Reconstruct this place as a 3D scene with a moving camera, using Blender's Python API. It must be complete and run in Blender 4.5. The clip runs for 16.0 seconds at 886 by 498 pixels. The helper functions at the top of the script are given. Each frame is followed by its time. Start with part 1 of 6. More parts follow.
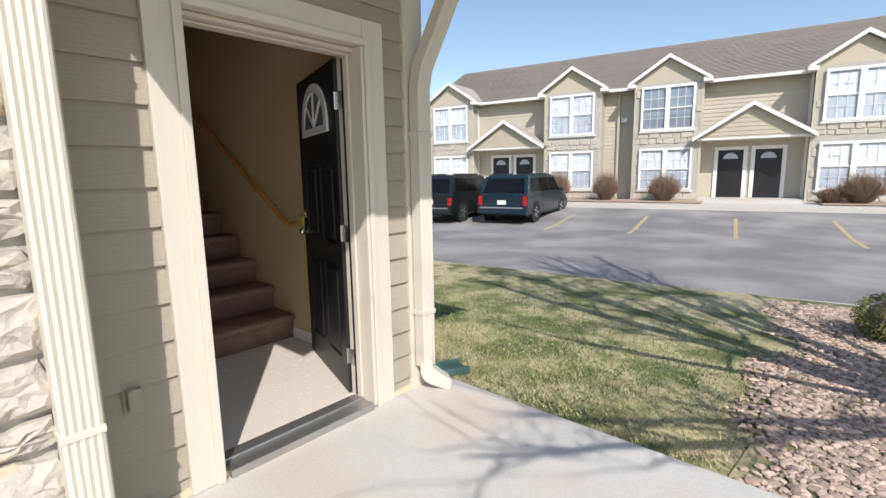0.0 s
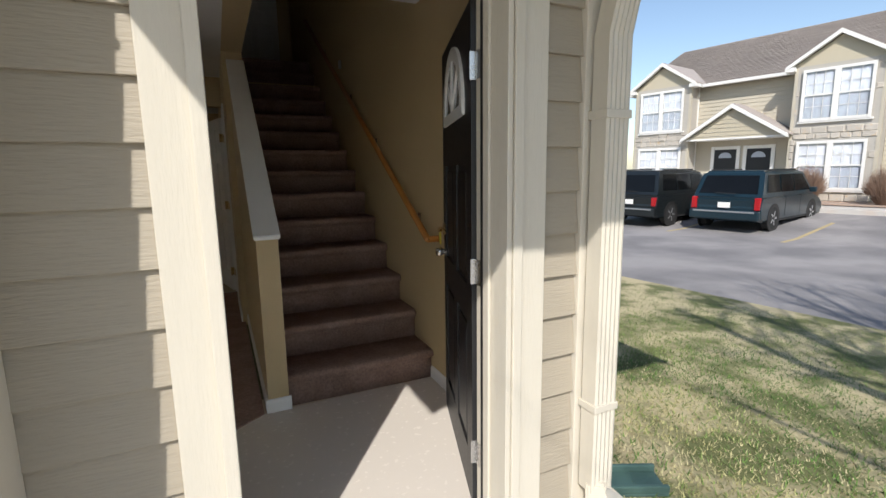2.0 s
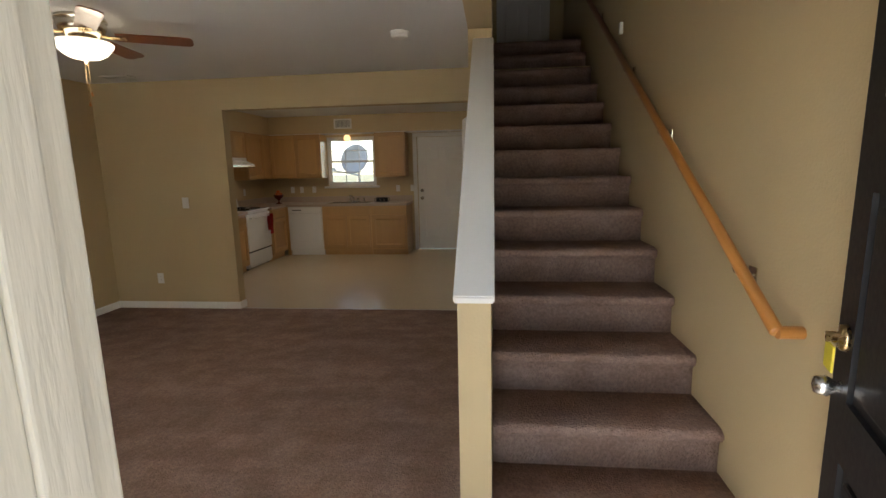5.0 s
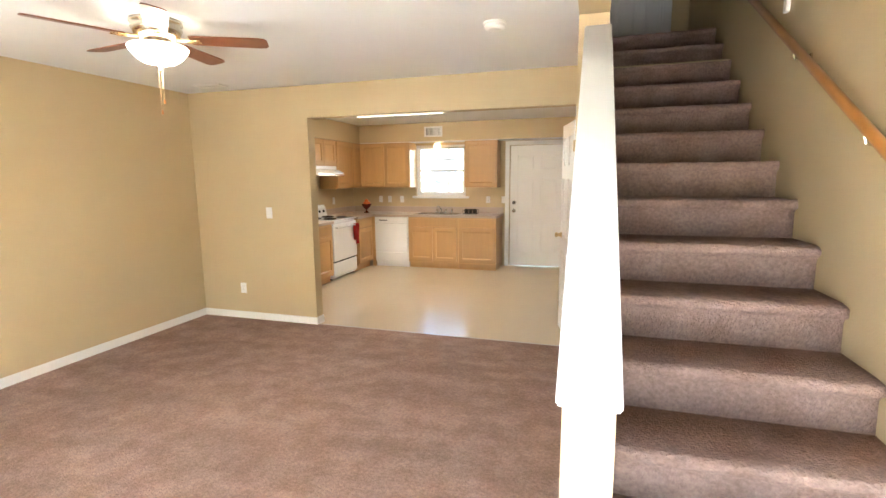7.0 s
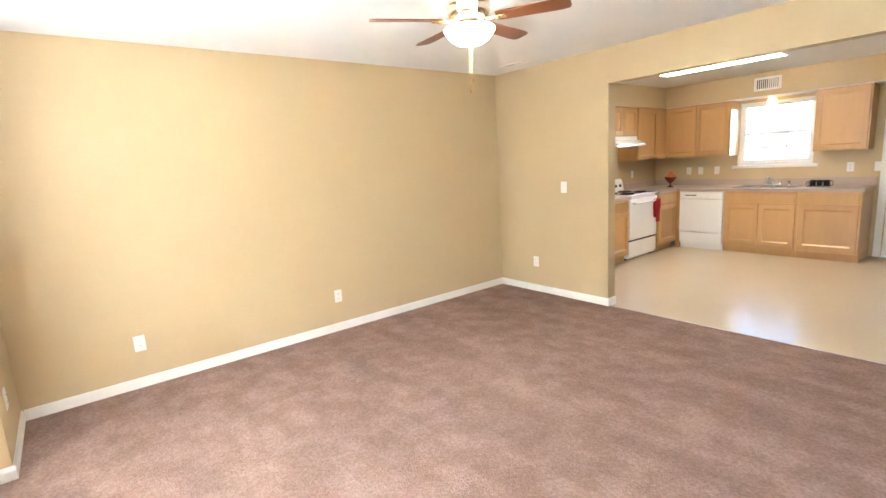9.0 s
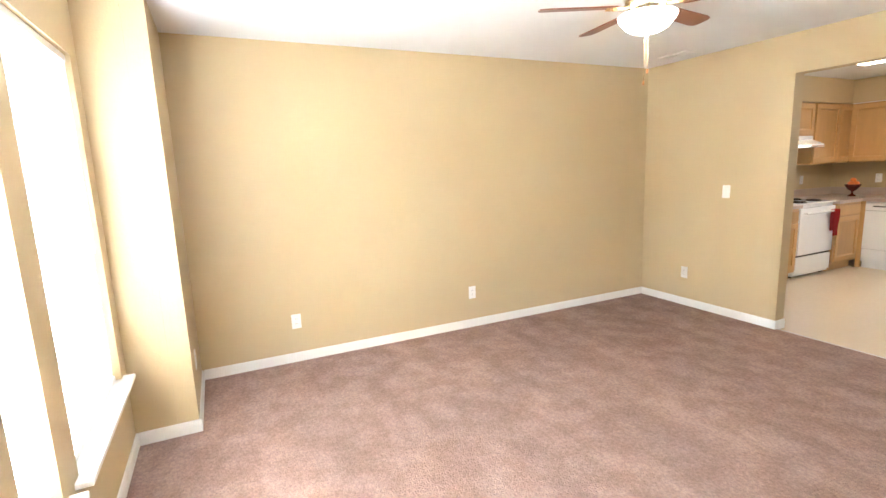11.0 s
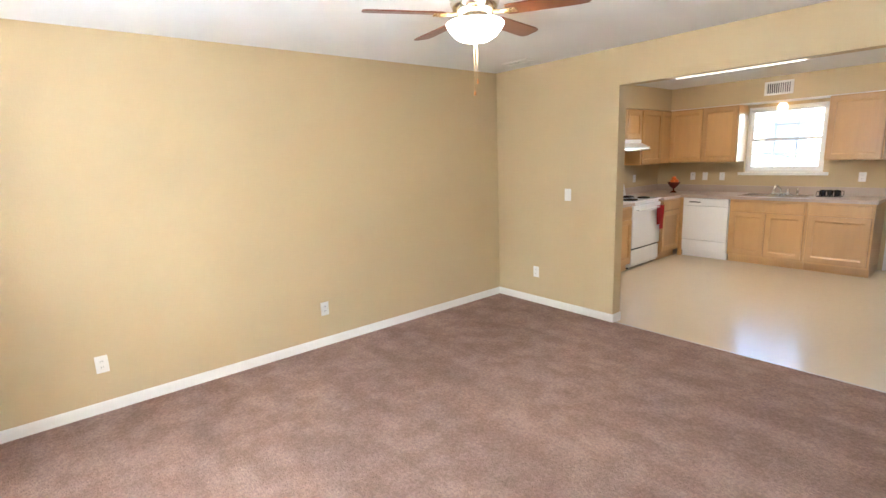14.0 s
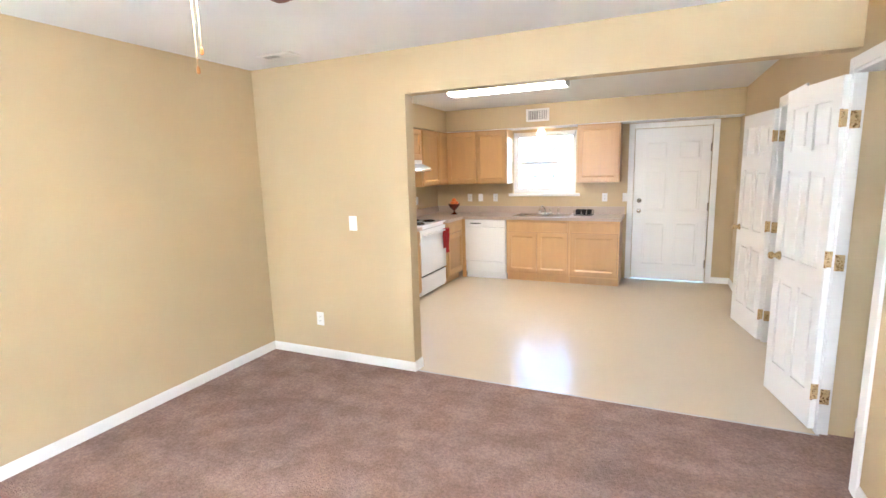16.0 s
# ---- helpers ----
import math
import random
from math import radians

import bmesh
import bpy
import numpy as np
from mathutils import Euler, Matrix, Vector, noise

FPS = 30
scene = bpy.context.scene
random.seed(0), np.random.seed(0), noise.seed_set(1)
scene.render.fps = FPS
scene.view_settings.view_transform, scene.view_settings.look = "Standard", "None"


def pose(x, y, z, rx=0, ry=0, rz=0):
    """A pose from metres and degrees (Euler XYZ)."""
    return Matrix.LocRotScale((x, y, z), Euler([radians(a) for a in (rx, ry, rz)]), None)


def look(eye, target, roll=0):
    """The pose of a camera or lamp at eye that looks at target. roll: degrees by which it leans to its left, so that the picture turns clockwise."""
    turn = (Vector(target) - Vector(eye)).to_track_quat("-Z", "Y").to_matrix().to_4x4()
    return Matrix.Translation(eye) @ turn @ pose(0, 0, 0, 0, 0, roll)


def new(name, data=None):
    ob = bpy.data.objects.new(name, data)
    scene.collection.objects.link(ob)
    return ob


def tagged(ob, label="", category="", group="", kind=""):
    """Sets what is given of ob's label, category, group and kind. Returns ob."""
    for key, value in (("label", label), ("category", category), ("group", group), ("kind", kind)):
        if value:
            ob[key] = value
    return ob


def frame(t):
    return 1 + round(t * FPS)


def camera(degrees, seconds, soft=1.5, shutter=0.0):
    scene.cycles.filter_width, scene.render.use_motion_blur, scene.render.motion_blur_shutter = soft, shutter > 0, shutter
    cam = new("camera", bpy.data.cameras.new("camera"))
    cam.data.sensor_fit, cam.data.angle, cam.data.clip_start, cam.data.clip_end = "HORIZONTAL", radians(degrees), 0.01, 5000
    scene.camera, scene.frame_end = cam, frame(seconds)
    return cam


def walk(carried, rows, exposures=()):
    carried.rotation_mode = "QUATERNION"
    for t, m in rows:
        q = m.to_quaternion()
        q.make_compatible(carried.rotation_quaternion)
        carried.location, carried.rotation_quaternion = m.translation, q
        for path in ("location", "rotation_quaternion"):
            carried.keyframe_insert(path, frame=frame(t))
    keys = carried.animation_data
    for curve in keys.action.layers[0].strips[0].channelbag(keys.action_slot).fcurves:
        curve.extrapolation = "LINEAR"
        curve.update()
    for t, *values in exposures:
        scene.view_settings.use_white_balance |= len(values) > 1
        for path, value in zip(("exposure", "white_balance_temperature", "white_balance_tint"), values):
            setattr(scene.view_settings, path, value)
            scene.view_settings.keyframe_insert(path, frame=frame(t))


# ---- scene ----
cam = camera(85.9, 16.0)
PATH = [
    (0, (2.24, 2.165, 1.351), (3.71, 3.484, 1.038), -1.0),
    (0.5, (2.505, 2.258, 1.392), (3.802, 3.743, 1.059), -0.7),
    (1, (2.691, 2.452, 1.374), (3.844, 4.055, 1.052), -0.6),
    (1.5, (2.926, 2.685, 1.383), (3.92, 4.389, 1.057), -0.8),
    (2, (3.058, 2.894, 1.399), (3.895, 4.68, 1.072), -0.8),
    (2.5, (3.231, 2.999, 1.41), (3.802, 4.887, 1.085), -0.8),
    (3, (3.30, 3.167, 1.421), (3.744, 5.09, 1.076), -1.0),
    (3.5, (3.308, 3.469, 1.428), (3.645, 5.418, 1.09), -0.4),
    (4, (3.36, 3.7, 1.441), (3.456, 5.668, 1.089), -0.4),
    (6.5, (3.316, 4.56, 1.55), (2.893, 6.492, 1.252), -1.1),
    (7, (3.27, 4.651, 1.542), (2.691, 6.541, 1.241), -0.5),
    (7.5, (3.258, 4.71, 1.573), (2.368, 6.47, 1.24), -1.3),
    (8.5, (3.237, 4.792, 1.532), (1.839, 6.181, 1.191), -3.2),
    (9, (3.129, 4.831, 1.496), (1.587, 6.054, 1.143), -3.5),
    (9.5, (2.998, 4.765, 1.489), (1.364, 5.859, 1.12), -3.0),
    (10, (2.904, 4.647, 1.468), (1.204, 5.638, 1.111), -2.4),
    (12.5, (2.991, 4.754, 1.546), (1.168, 5.509, 1.215), -2.7),
    (13, (3.022, 4.837, 1.547), (1.244, 5.692, 1.218), -3.2),
    (13.5, (3.026, 4.914, 1.576), (1.351, 5.95, 1.229), -3.0),
    (14, (2.852, 5.016, 1.592), (1.335, 6.262, 1.211), -2.3),
    (14.5, (2.69, 5.112, 1.586), (1.328, 6.525, 1.198), -2.2),
    (15, (2.523, 5.285, 1.574), (1.321, 6.84, 1.206), -2.4),
    (15.5, (2.407, 5.525, 1.595), (1.38, 7.207, 1.261), -2.2),
    (16, (2.263, 5.746, 1.579), (1.453, 7.545, 1.252), -1.6),
]
walk(cam, [(t, look(eye, target, roll)) for t, eye, target, roll in PATH],
     exposures=[(0, 0.18, 6500, 10), (2.5, 0.15, 6500, 10), (3.0, 0.25, 6500, 10), (3.5, 0.45, 6500, 10), (4.2, 0.9, 6500, 10), (6.3, 4.0, 6250, 10), (8.0, 4.45, 5900, 10), (10.0, 4.66, 5650, 10),
                (12.5, 4.3, 5700, 10), (13.5, 4.2, 5550, 10), (15.0, 4.58, 5400, 10), (16.0, 4.82, 5180, 10)])

# ---- world, sun and large lights ----
SUN_WAY = Vector((0.72, 1.0, -1.08)).normalized()
world = bpy.data.worlds.new("sky")
scene.world = world
world.use_nodes = True
wn = world.node_tree
sky = wn.nodes.new("ShaderNodeTexSky")
sky.sky_type = "NISHITA"
sky.sun_disc = False
sky.sun_elevation = math.asin(-SUN_WAY.z)
sky.sun_rotation = math.atan2(-SUN_WAY.x, -SUN_WAY.y)
sky.air_density, sky.dust_density = 1.0, 0.6
wn.links.new(sky.outputs[0], wn.nodes["Background"].inputs[0])
wn.nodes["Background"].inputs[1].default_value = 0.15

sun = new("sun", bpy.data.lights.new("sun", "SUN"))
sun.data.energy, sun.data.angle, sun.data.color = 4.2, radians(0.6), (1.0, 0.965, 0.925)
sun.matrix_world = look((0, 0, 30), Vector((0, 0, 30)) + SUN_WAY)


def area_lamp(name, eye, target, w, h, watts, color):
    lamp = new(name, bpy.data.lights.new(name, "AREA"))
    lamp.data.shape, lamp.data.size, lamp.data.size_y = "RECTANGLE", w, h
    lamp.data.energy, lamp.data.color = watts, color
    lamp.matrix_world = look(eye, target)
    return lamp


def point_lamp(name, at, watts, color, radius):
    lamp = new(name, bpy.data.lights.new(name, "POINT"))
    lamp.data.energy, lamp.data.color, lamp.data.shadow_soft_size = watts, color, radius
    lamp.location = at
    return lamp


# daylight in the openings of the bay window and the kitchen window
area_lamp("bay_daylight_a", (0.50, 4.035, 1.27), (0.50, 5.0, 1.27), 0.76, 1.46, 3, (1.0, 0.98, 0.96))
area_lamp("bay_daylight_b", (1.58, 4.035, 1.27), (1.58, 5.0, 1.27), 0.76, 1.46, 21, (1.0, 0.98, 0.96))

FAN = (0.85, 6.95)
point_lamp("fan_bulb", (FAN[0], FAN[1], 2.17), 0.45, (1.0, 0.84, 0.63), 0.06)

# ---- materials ----


def material(name, color, rough=0.6, vary=0.12, scale=6.0, fine=60.0, fine_vary=0.06, bump=0.1, bump_scale=None, metal=0.0,
             second=None, second_at=(0.45, 0.6), island=0.0, per_object=0.0, stretch=(1, 1, 1), coat=0.0, spec=0.5):
    """A surface with colour that varies at two scales and fine relief."""
    m = bpy.data.materials.new(name)
    m.use_nodes = True
    nt = m.node_tree
    n, l = nt.nodes, nt.links
    b = n["Principled BSDF"]
    b.inputs["Metallic"].default_value = metal
    b.inputs["Specular IOR Level"].default_value = spec
    b.inputs["Coat Weight"].default_value = coat
    co = n.new("ShaderNodeTexCoord")
    mp = n.new("ShaderNodeMapping")
    mp.inputs["Scale"].default_value = stretch
    geo = n.new("ShaderNodeNewGeometry")
    l.new(geo.outputs["Position"], mp.inputs["Vector"])
    big = n.new("ShaderNodeTexNoise")
    big.inputs["Scale"].default_value, big.inputs["Detail"].default_value = scale, 4
    small = n.new("ShaderNodeTexNoise")
    small.inputs["Scale"].default_value, small.inputs["Detail"].default_value = fine, 3
    l.new(mp.outputs[0], big.inputs["Vector"])
    l.new(mp.outputs[0], small.inputs["Vector"])
    base = n.new("ShaderNodeRGB")
    base.outputs[0].default_value = (*color, 1)
    col = base.outputs[0]
    if second:
        ramp = n.new("ShaderNodeMapRange")
        ramp.inputs["From Min"].default_value, ramp.inputs["From Max"].default_value = second_at
        l.new(big.outputs[0], ramp.inputs["Value"])
        mix = n.new("ShaderNodeMix")
        mix.data_type = "RGBA"
        l.new(ramp.outputs[0], mix.inputs["Factor"])
        l.new(col, mix.inputs["A"])
        mix.inputs["B"].default_value = (*second, 1)
        col = mix.outputs["Result"]
    total = n.new("ShaderNodeMath")
    total.operation = "MULTIPLY_ADD"
    l.new(big.outputs[0], total.inputs[0])
    total.inputs[1].default_value = 2 * vary
    add = n.new("ShaderNodeMath")
    add.operation = "MULTIPLY_ADD"
    l.new(small.outputs[0], add.inputs[0])
    add.inputs[1].default_value = 2 * fine_vary
    add.inputs[2].default_value = 1 - vary - fine_vary
    l.new(add.outputs[0], total.inputs[2])
    value = total.outputs[0]
    for amount, socket in ((island, geo.outputs["Random Per Island"]), (per_object, None)):
        if amount:
            if socket is None:
                socket = n.new("ShaderNodeObjectInfo").outputs["Random"]
            step = n.new("ShaderNodeMath")
            step.operation = "MULTIPLY_ADD"
            l.new(socket, step.inputs[0])
            step.inputs[1].default_value = 2 * amount
            step.inputs[2].default_value = -amount
            plus = n.new("ShaderNodeMath")
            plus.operation = "ADD"
            l.new(step.outputs[0], plus.inputs[0])
            l.new(value, plus.inputs[1])
            value = plus.outputs[0]
    hsv = n.new("ShaderNodeHueSaturation")
    l.new(value, hsv.inputs["Value"])
    l.new(col, hsv.inputs["Color"])
    l.new(hsv.outputs[0], b.inputs["Base Color"])
    rr = n.new("ShaderNodeMapRange")
    l.new(small.outputs[0], rr.inputs["Value"])
    rr.inputs["To Min"].default_value, rr.inputs["To Max"].default_value = max(rough - 0.08, 0.02), min(rough + 0.08, 1)
    l.new(rr.outputs[0], b.inputs["Roughness"])
    if bump:
        rel = small
        if bump_scale:
            rel = n.new("ShaderNodeTexNoise")
            rel.inputs["Scale"].default_value, rel.inputs["Detail"].default_value = bump_scale, 3
            l.new(mp.outputs[0], rel.inputs["Vector"])
        bp = n.new("ShaderNodeBump")
        bp.inputs["Strength"].default_value, bp.inputs["Distance"].default_value = bump, 0.01
        l.new(rel.outputs[0], bp.inputs["Height"])
        l.new(bp.outputs[0], b.inputs["Normal"])
    return m


def glass(name, tint=(1, 1, 1), rough=0.0):
    m = bpy.data.materials.new(name)
    m.use_nodes = True
    b = m.node_tree.nodes["Principled BSDF"]
    b.inputs["Base Color"].default_value = (*tint, 1)
    b.inputs["Roughness"].default_value = rough
    b.inputs["Transmission Weight"].default_value = 1.0
    b.inputs["IOR"].default_value = 1.45
    return m


def glow(name, color, strength):
    m = bpy.data.materials.new(name)
    m.use_nodes = True
    b = m.node_tree.nodes["Principled BSDF"]
    b.inputs["Base Color"].default_value = (*color, 1)
    b.inputs["Emission Color"].default_value = (*color, 1)
    b.inputs["Emission Strength"].default_value = strength
    return m


def translucent(name, color, share=0.5):
    m = bpy.data.materials.new(name)
    m.use_nodes = True
    nt = m.node_tree
    mix = nt.nodes.new("ShaderNodeMixShader")
    mix.inputs[0].default_value = share
    tr = nt.nodes.new("ShaderNodeBsdfTranslucent")
    tr.inputs[0].default_value = (*color, 1)
    b = nt.nodes["Principled BSDF"]
    b.inputs["Base Color"].default_value = (*color, 1)
    b.inputs["Roughness"].default_value = 0.5
    nt.links.new(b.outputs[0], mix.inputs[1])
    nt.links.new(tr.outputs[0], mix.inputs[2])
    nt.links.new(mix.outputs[0], nt.nodes["Material Output"].inputs[0])
    return m


TAN_WALL = material("tan_wall_paint", (0.545, 0.42, 0.235), 0.55, 0.03, 1.2, 140, 0.02, 0.12, bump_scale=90)
WHITE_CEILING = material("white_ceiling_texture", (0.78, 0.78, 0.77), 0.9, 0.03, 2, 120, 0.03, 0.25, bump_scale=110)
WHITE_TRIM = material("white_trim_paint", (0.80, 0.79, 0.76), 0.4, 0.03, 3, 80, 0.02, 0.03)
CARPET = material("brown_carpet_pile", (0.30, 0.198, 0.156), 0.95, 0.07, 5.5, 62, 0.45, 1.0, bump_scale=110, second=(0.345, 0.236, 0.19), second_at=(0.42, 0.60), spec=0.1)
VINYL = material("beige_vinyl_floor", (0.66, 0.565, 0.42), 0.22, 0.04, 1.5, 30, 0.012, 0.015, bump_scale=14)
SIDING = material("taupe_lap_siding", (0.375, 0.328, 0.252), 0.6, 0.05, 3, 90, 0.05, 0.35, bump_scale=14, stretch=(1, 1, 9), per_object=0.03)
CREAM = material("cream_trim_paint", (0.63, 0.58, 0.48), 0.5, 0.04, 4, 60, 0.03, 0.16, bump_scale=14, stretch=(9, 9, 1))
# the beige vinyl again, lightened: bounced outdoor light is put into its colour
LIT_VINYL = material("beige_vinyl_lit_copy", (0.72, 0.655, 0.575), 0.25, 0.04, 1.5, 30, 0.012, 0.015, bump_scale=14)
CONCRETE = material("pale_concrete", (0.56, 0.53, 0.485), 0.85, 0.14, 1.7, 60, 0.10, 0.3, second=(0.53, 0.44, 0.37), second_at=(0.48, 0.72))
ASPHALT = material("worn_grey_asphalt", (0.215, 0.202, 0.198), 0.9, 0.18, 0.7, 60, 0.18, 0.5, second=(0.31, 0.288, 0.275), second_at=(0.4, 0.65))
SOIL = material("lawn_soil", (0.15, 0.16, 0.06), 0.95, 0.25, 2.6, 40, 0.3, 0.6, second=(0.46, 0.39, 0.23), second_at=(0.40, 0.56))
FAR_GROUND = material("dry_far_ground", (0.16, 0.15, 0.08), 0.95, 0.2, 0.3, 6, 0.2, 0.3)

MAPLE = material("honey_maple", (0.53, 0.31, 0.12), 0.38, 0.10, 3, 60, 0.08, 0.05, stretch=(6, 6, 0.8), per_object=0.11, coat=0.2)
# maple darkened to paint the shadow line round the base cabinet doors
SHADOW_MAPLE = material("maple_painted_shadow", (0.36, 0.185, 0.06), 0.45, 0.10, 3, 60, 0.08, 0.05, stretch=(6, 6, 0.8))
OAK_RAIL = material("orange_oak_rail", (0.48, 0.20, 0.045), 0.35, 0.12, 5, 70, 0.08, 0.05, stretch=(5, 1, 1), coat=0.3)
CHERRY = material("cherry_fan_blade", (0.20, 0.06, 0.02), 0.35, 0.18, 4, 60, 0.08, 0.04, coat=0.3)
BLACK_PAINT = material("black_door_paint", (0.014, 0.014, 0.015), 0.42, 0.2, 6, 60, 0.1, 0.06)
STEEL = material("brushed_steel", (0.62, 0.61, 0.59), 0.25, 0.05, 8, 120, 0.05, 0.02, metal=1.0)
BRASS = material("antique_brass", (0.62, 0.46, 0.24), 0.28, 0.10, 12, 90, 0.06, 0.02, metal=1.0)
NICKEL = material("warm_nickel", (0.72, 0.66, 0.54), 0.20, 0.05, 10, 90, 0.05, 0.0, metal=1.0)
ALUMINIUM = material("worn_aluminium", (0.48, 0.47, 0.46), 0.45, 0.12, 10, 90, 0.08, 0.1, metal=0.9)
WHITE_PLASTIC = material("white_plastic", (0.80, 0.79, 0.76), 0.35, 0.02, 5, 60, 0.01, 0.0)
WHITE_ENAMEL = material("white_enamel", (0.82, 0.82, 0.81), 0.18, 0.02, 4, 40, 0.01, 0.0, coat=0.3)
DARK = material("dark_gap", (0.015, 0.014, 0.013), 0.6, 0.1, 5, 40, 0.05, 0.0)
BLACK_ENAMEL = material("black_enamel", (0.02, 0.02, 0.02), 0.25, 0.1, 8, 60, 0.05, 0.02)
LAMINATE = material("beige_speckled_laminate", (0.46, 0.36, 0.29), 0.35, 0.05, 6, 220, 0.18, 0.02)
RED_CLOTH = material("red_dish_towel", (0.42, 0.02, 0.02), 0.9, 0.12, 20, 250, 0.15, 0.4)
STONE = material("rough_limestone_veneer", (0.50, 0.455, 0.39), 0.9, 0.2, 7, 40, 0.14, 1.0, bump_scale=34, second=(0.50, 0.37, 0.22), second_at=(0.58, 0.74), per_object=0.10, island=0.08)
MORTAR = material("grey_mortar", (0.46, 0.43, 0.38), 0.95, 0.1, 10, 80, 0.1, 0.6)
SHINGLE = material("brown_grey_shingles", (0.40, 0.35, 0.315), 0.95, 0.12, 1.5, 22, 0.2, 0.5, island=0.10)
GREEN_PLASTIC = material("faded_green_plastic", (0.06, 0.115, 0.10), 0.5, 0.1, 9, 80, 0.08, 0.1)
BARK = material("grey_brown_bark", (0.13, 0.10, 0.08), 0.95, 0.2, 8, 50, 0.2, 0.7)
TWIG = material("brown_twigs", (0.26, 0.17, 0.12), 0.95, 0.1, 6, 40, 0.1, 0.0, island=0.2)
GRASS = material("mixed_grass_blades", (0.085, 0.165, 0.03), 0.8, 0.15, 1.8, 8, 0.15, 0.0, second=(0.17, 0.23, 0.06), second_at=(0.42, 0.6), island=0.35)
STRAW = material("dry_straw_blades", (0.50, 0.435, 0.255), 0.85, 0.12, 1.8, 8, 0.12, 0.0, second=(0.36, 0.335, 0.15), second_at=(0.42, 0.6), island=0.35)
PEBBLE = material("tan_river_rock", (0.44, 0.325, 0.255), 0.85, 0.1, 6, 50, 0.1, 0.3, island=0.5)
LEAF = material("olive_shrub_leaf", (0.13, 0.14, 0.022), 0.6, 0.1, 6, 40, 0.1, 0.0, island=0.4)
YELLOW_LINE = material("worn_yellow_paint", (0.46, 0.36, 0.19), 0.8, 0.2, 6, 50, 0.2, 0.1)
TEAL_PAINT = material("dark_teal_car_paint", (0.006, 0.022, 0.032), 0.3, 0.05, 2, 30, 0.02, 0.0, coat=0.3)
CHARCOAL_PAINT = material("charcoal_green_car_paint", (0.010, 0.013, 0.014), 0.3, 0.05, 2, 30, 0.02, 0.0, coat=0.3)
CAR_GLASS = material("tinted_car_glass", (0.012, 0.014, 0.016), 0.06, 0.05, 2, 30, 0.02, 0.0)
RUBBER = material("black_rubber", (0.02, 0.02, 0.02), 0.85, 0.1, 9, 60, 0.1, 0.1)
ALLOY = material("silver_alloy", (0.55, 0.55, 0.55), 0.3, 0.05, 9, 60, 0.05, 0.0, metal=0.8)
RED_LENS = material("red_lamp_lens", (0.40, 0.015, 0.02), 0.2, 0.05, 9, 60, 0.05, 0.0)
FAR_GLASS = material("far_window_glass", (0.16, 0.19, 0.24), 0.06, 0.15, 1.2, 9, 0.05, 0.0)
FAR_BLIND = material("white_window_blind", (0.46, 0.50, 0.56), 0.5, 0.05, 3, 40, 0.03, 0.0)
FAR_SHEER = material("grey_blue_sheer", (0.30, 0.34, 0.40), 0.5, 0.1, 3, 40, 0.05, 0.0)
DISH_GREY = material("grey_dish_paint", (0.46, 0.49, 0.54), 0.5, 0.05, 4, 40, 0.03, 0.0)
ORANGE_FRUIT = material("orange_red_fruit", (0.55, 0.12, 0.02), 0.45, 0.25, 16, 90, 0.1, 0.1, island=0.3)
BROWN_GLASS = material("dark_red_bowl", (0.10, 0.02, 0.012), 0.2, 0.1, 9, 60, 0.05, 0.0)
YELLOW_TAG = material("yellow_key_tag", (0.80, 0.68, 0.05), 0.5, 0.05, 9, 60, 0.05, 0.0)
TEAL_TAPE = material("teal_tape", (0.16, 0.42, 0.38), 0.5, 0.1, 20, 90, 0.05, 0.05)
CLEAR = glass("clear_window_glass")
BLIND = translucent("white_blind_slat", (0.85, 0.85, 0.83), 0.45)
BOWL_GLOW = glow("lit_frosted_bowl", (1.0, 0.86, 0.66), 0.65)
TUBE_GLOW = glow("lit_acrylic_diffuser", (1.0, 0.83, 0.60), 1.6)
GLOBE_GLOW = glow("lit_globe", (1.0, 0.62, 0.28), 0.42)

# broad brushed lanes in the carpet pile
cn = CARPET.node_tree
lane_map = cn.nodes.new("ShaderNodeMapping")
lane_map.inputs["Rotation"].default_value = (0, 0, radians(-12))
lane_map.inputs["Scale"].default_value = (0.55, 2.4, 1)
lane = cn.nodes.new("ShaderNodeTexNoise")
lane.inputs["Scale"].default_value, lane.inputs["Detail"].default_value, lane.inputs["Roughness"].default_value = 1.6, 5, 0.65
lane_mix = cn.nodes.new("ShaderNodeHueSaturation")
lane_val = cn.nodes.new("ShaderNodeMapRange")
lane_val.inputs["From Min"].default_value, lane_val.inputs["From Max"].default_value = 0.38, 0.62
lane_val.inputs["To Min"].default_value, lane_val.inputs["To Max"].default_value = 0.89, 1.10
cn.links.new(cn.nodes["Geometry"].outputs["Position"], lane_map.inputs["Vector"])
cn.links.new(lane_map.outputs[0], lane.inputs["Vector"])
cn.links.new(lane.outputs[0], lane_val.inputs["Value"])
cn.links.new(lane_val.outputs[0], lane_mix.inputs["Value"])
cn.links.new(cn.nodes["Hue/Saturation/Value"].outputs[0], lane_mix.inputs["Color"])
cn.links.new(lane_mix.outputs[0], cn.nodes["Principled BSDF"].inputs["Base Color"])

# ---- building blocks ----


def mesh_of(name, bm, mat, smooth=False):
    me = bpy.data.meshes.new(name)
    bmesh.ops.recalc_face_normals(bm, faces=bm.faces)
    bm.to_mesh(me)
    bm.free()
    if mat:
        me.materials.append(mat)
    if smooth:
        me.polygons.foreach_set("use_smooth", [True] * len(me.polygons))
    return me


def structure(name, bm, mat, label="", category=""):
    return tagged(new(name, mesh_of(name, bm, mat)), label, category, kind="structure")


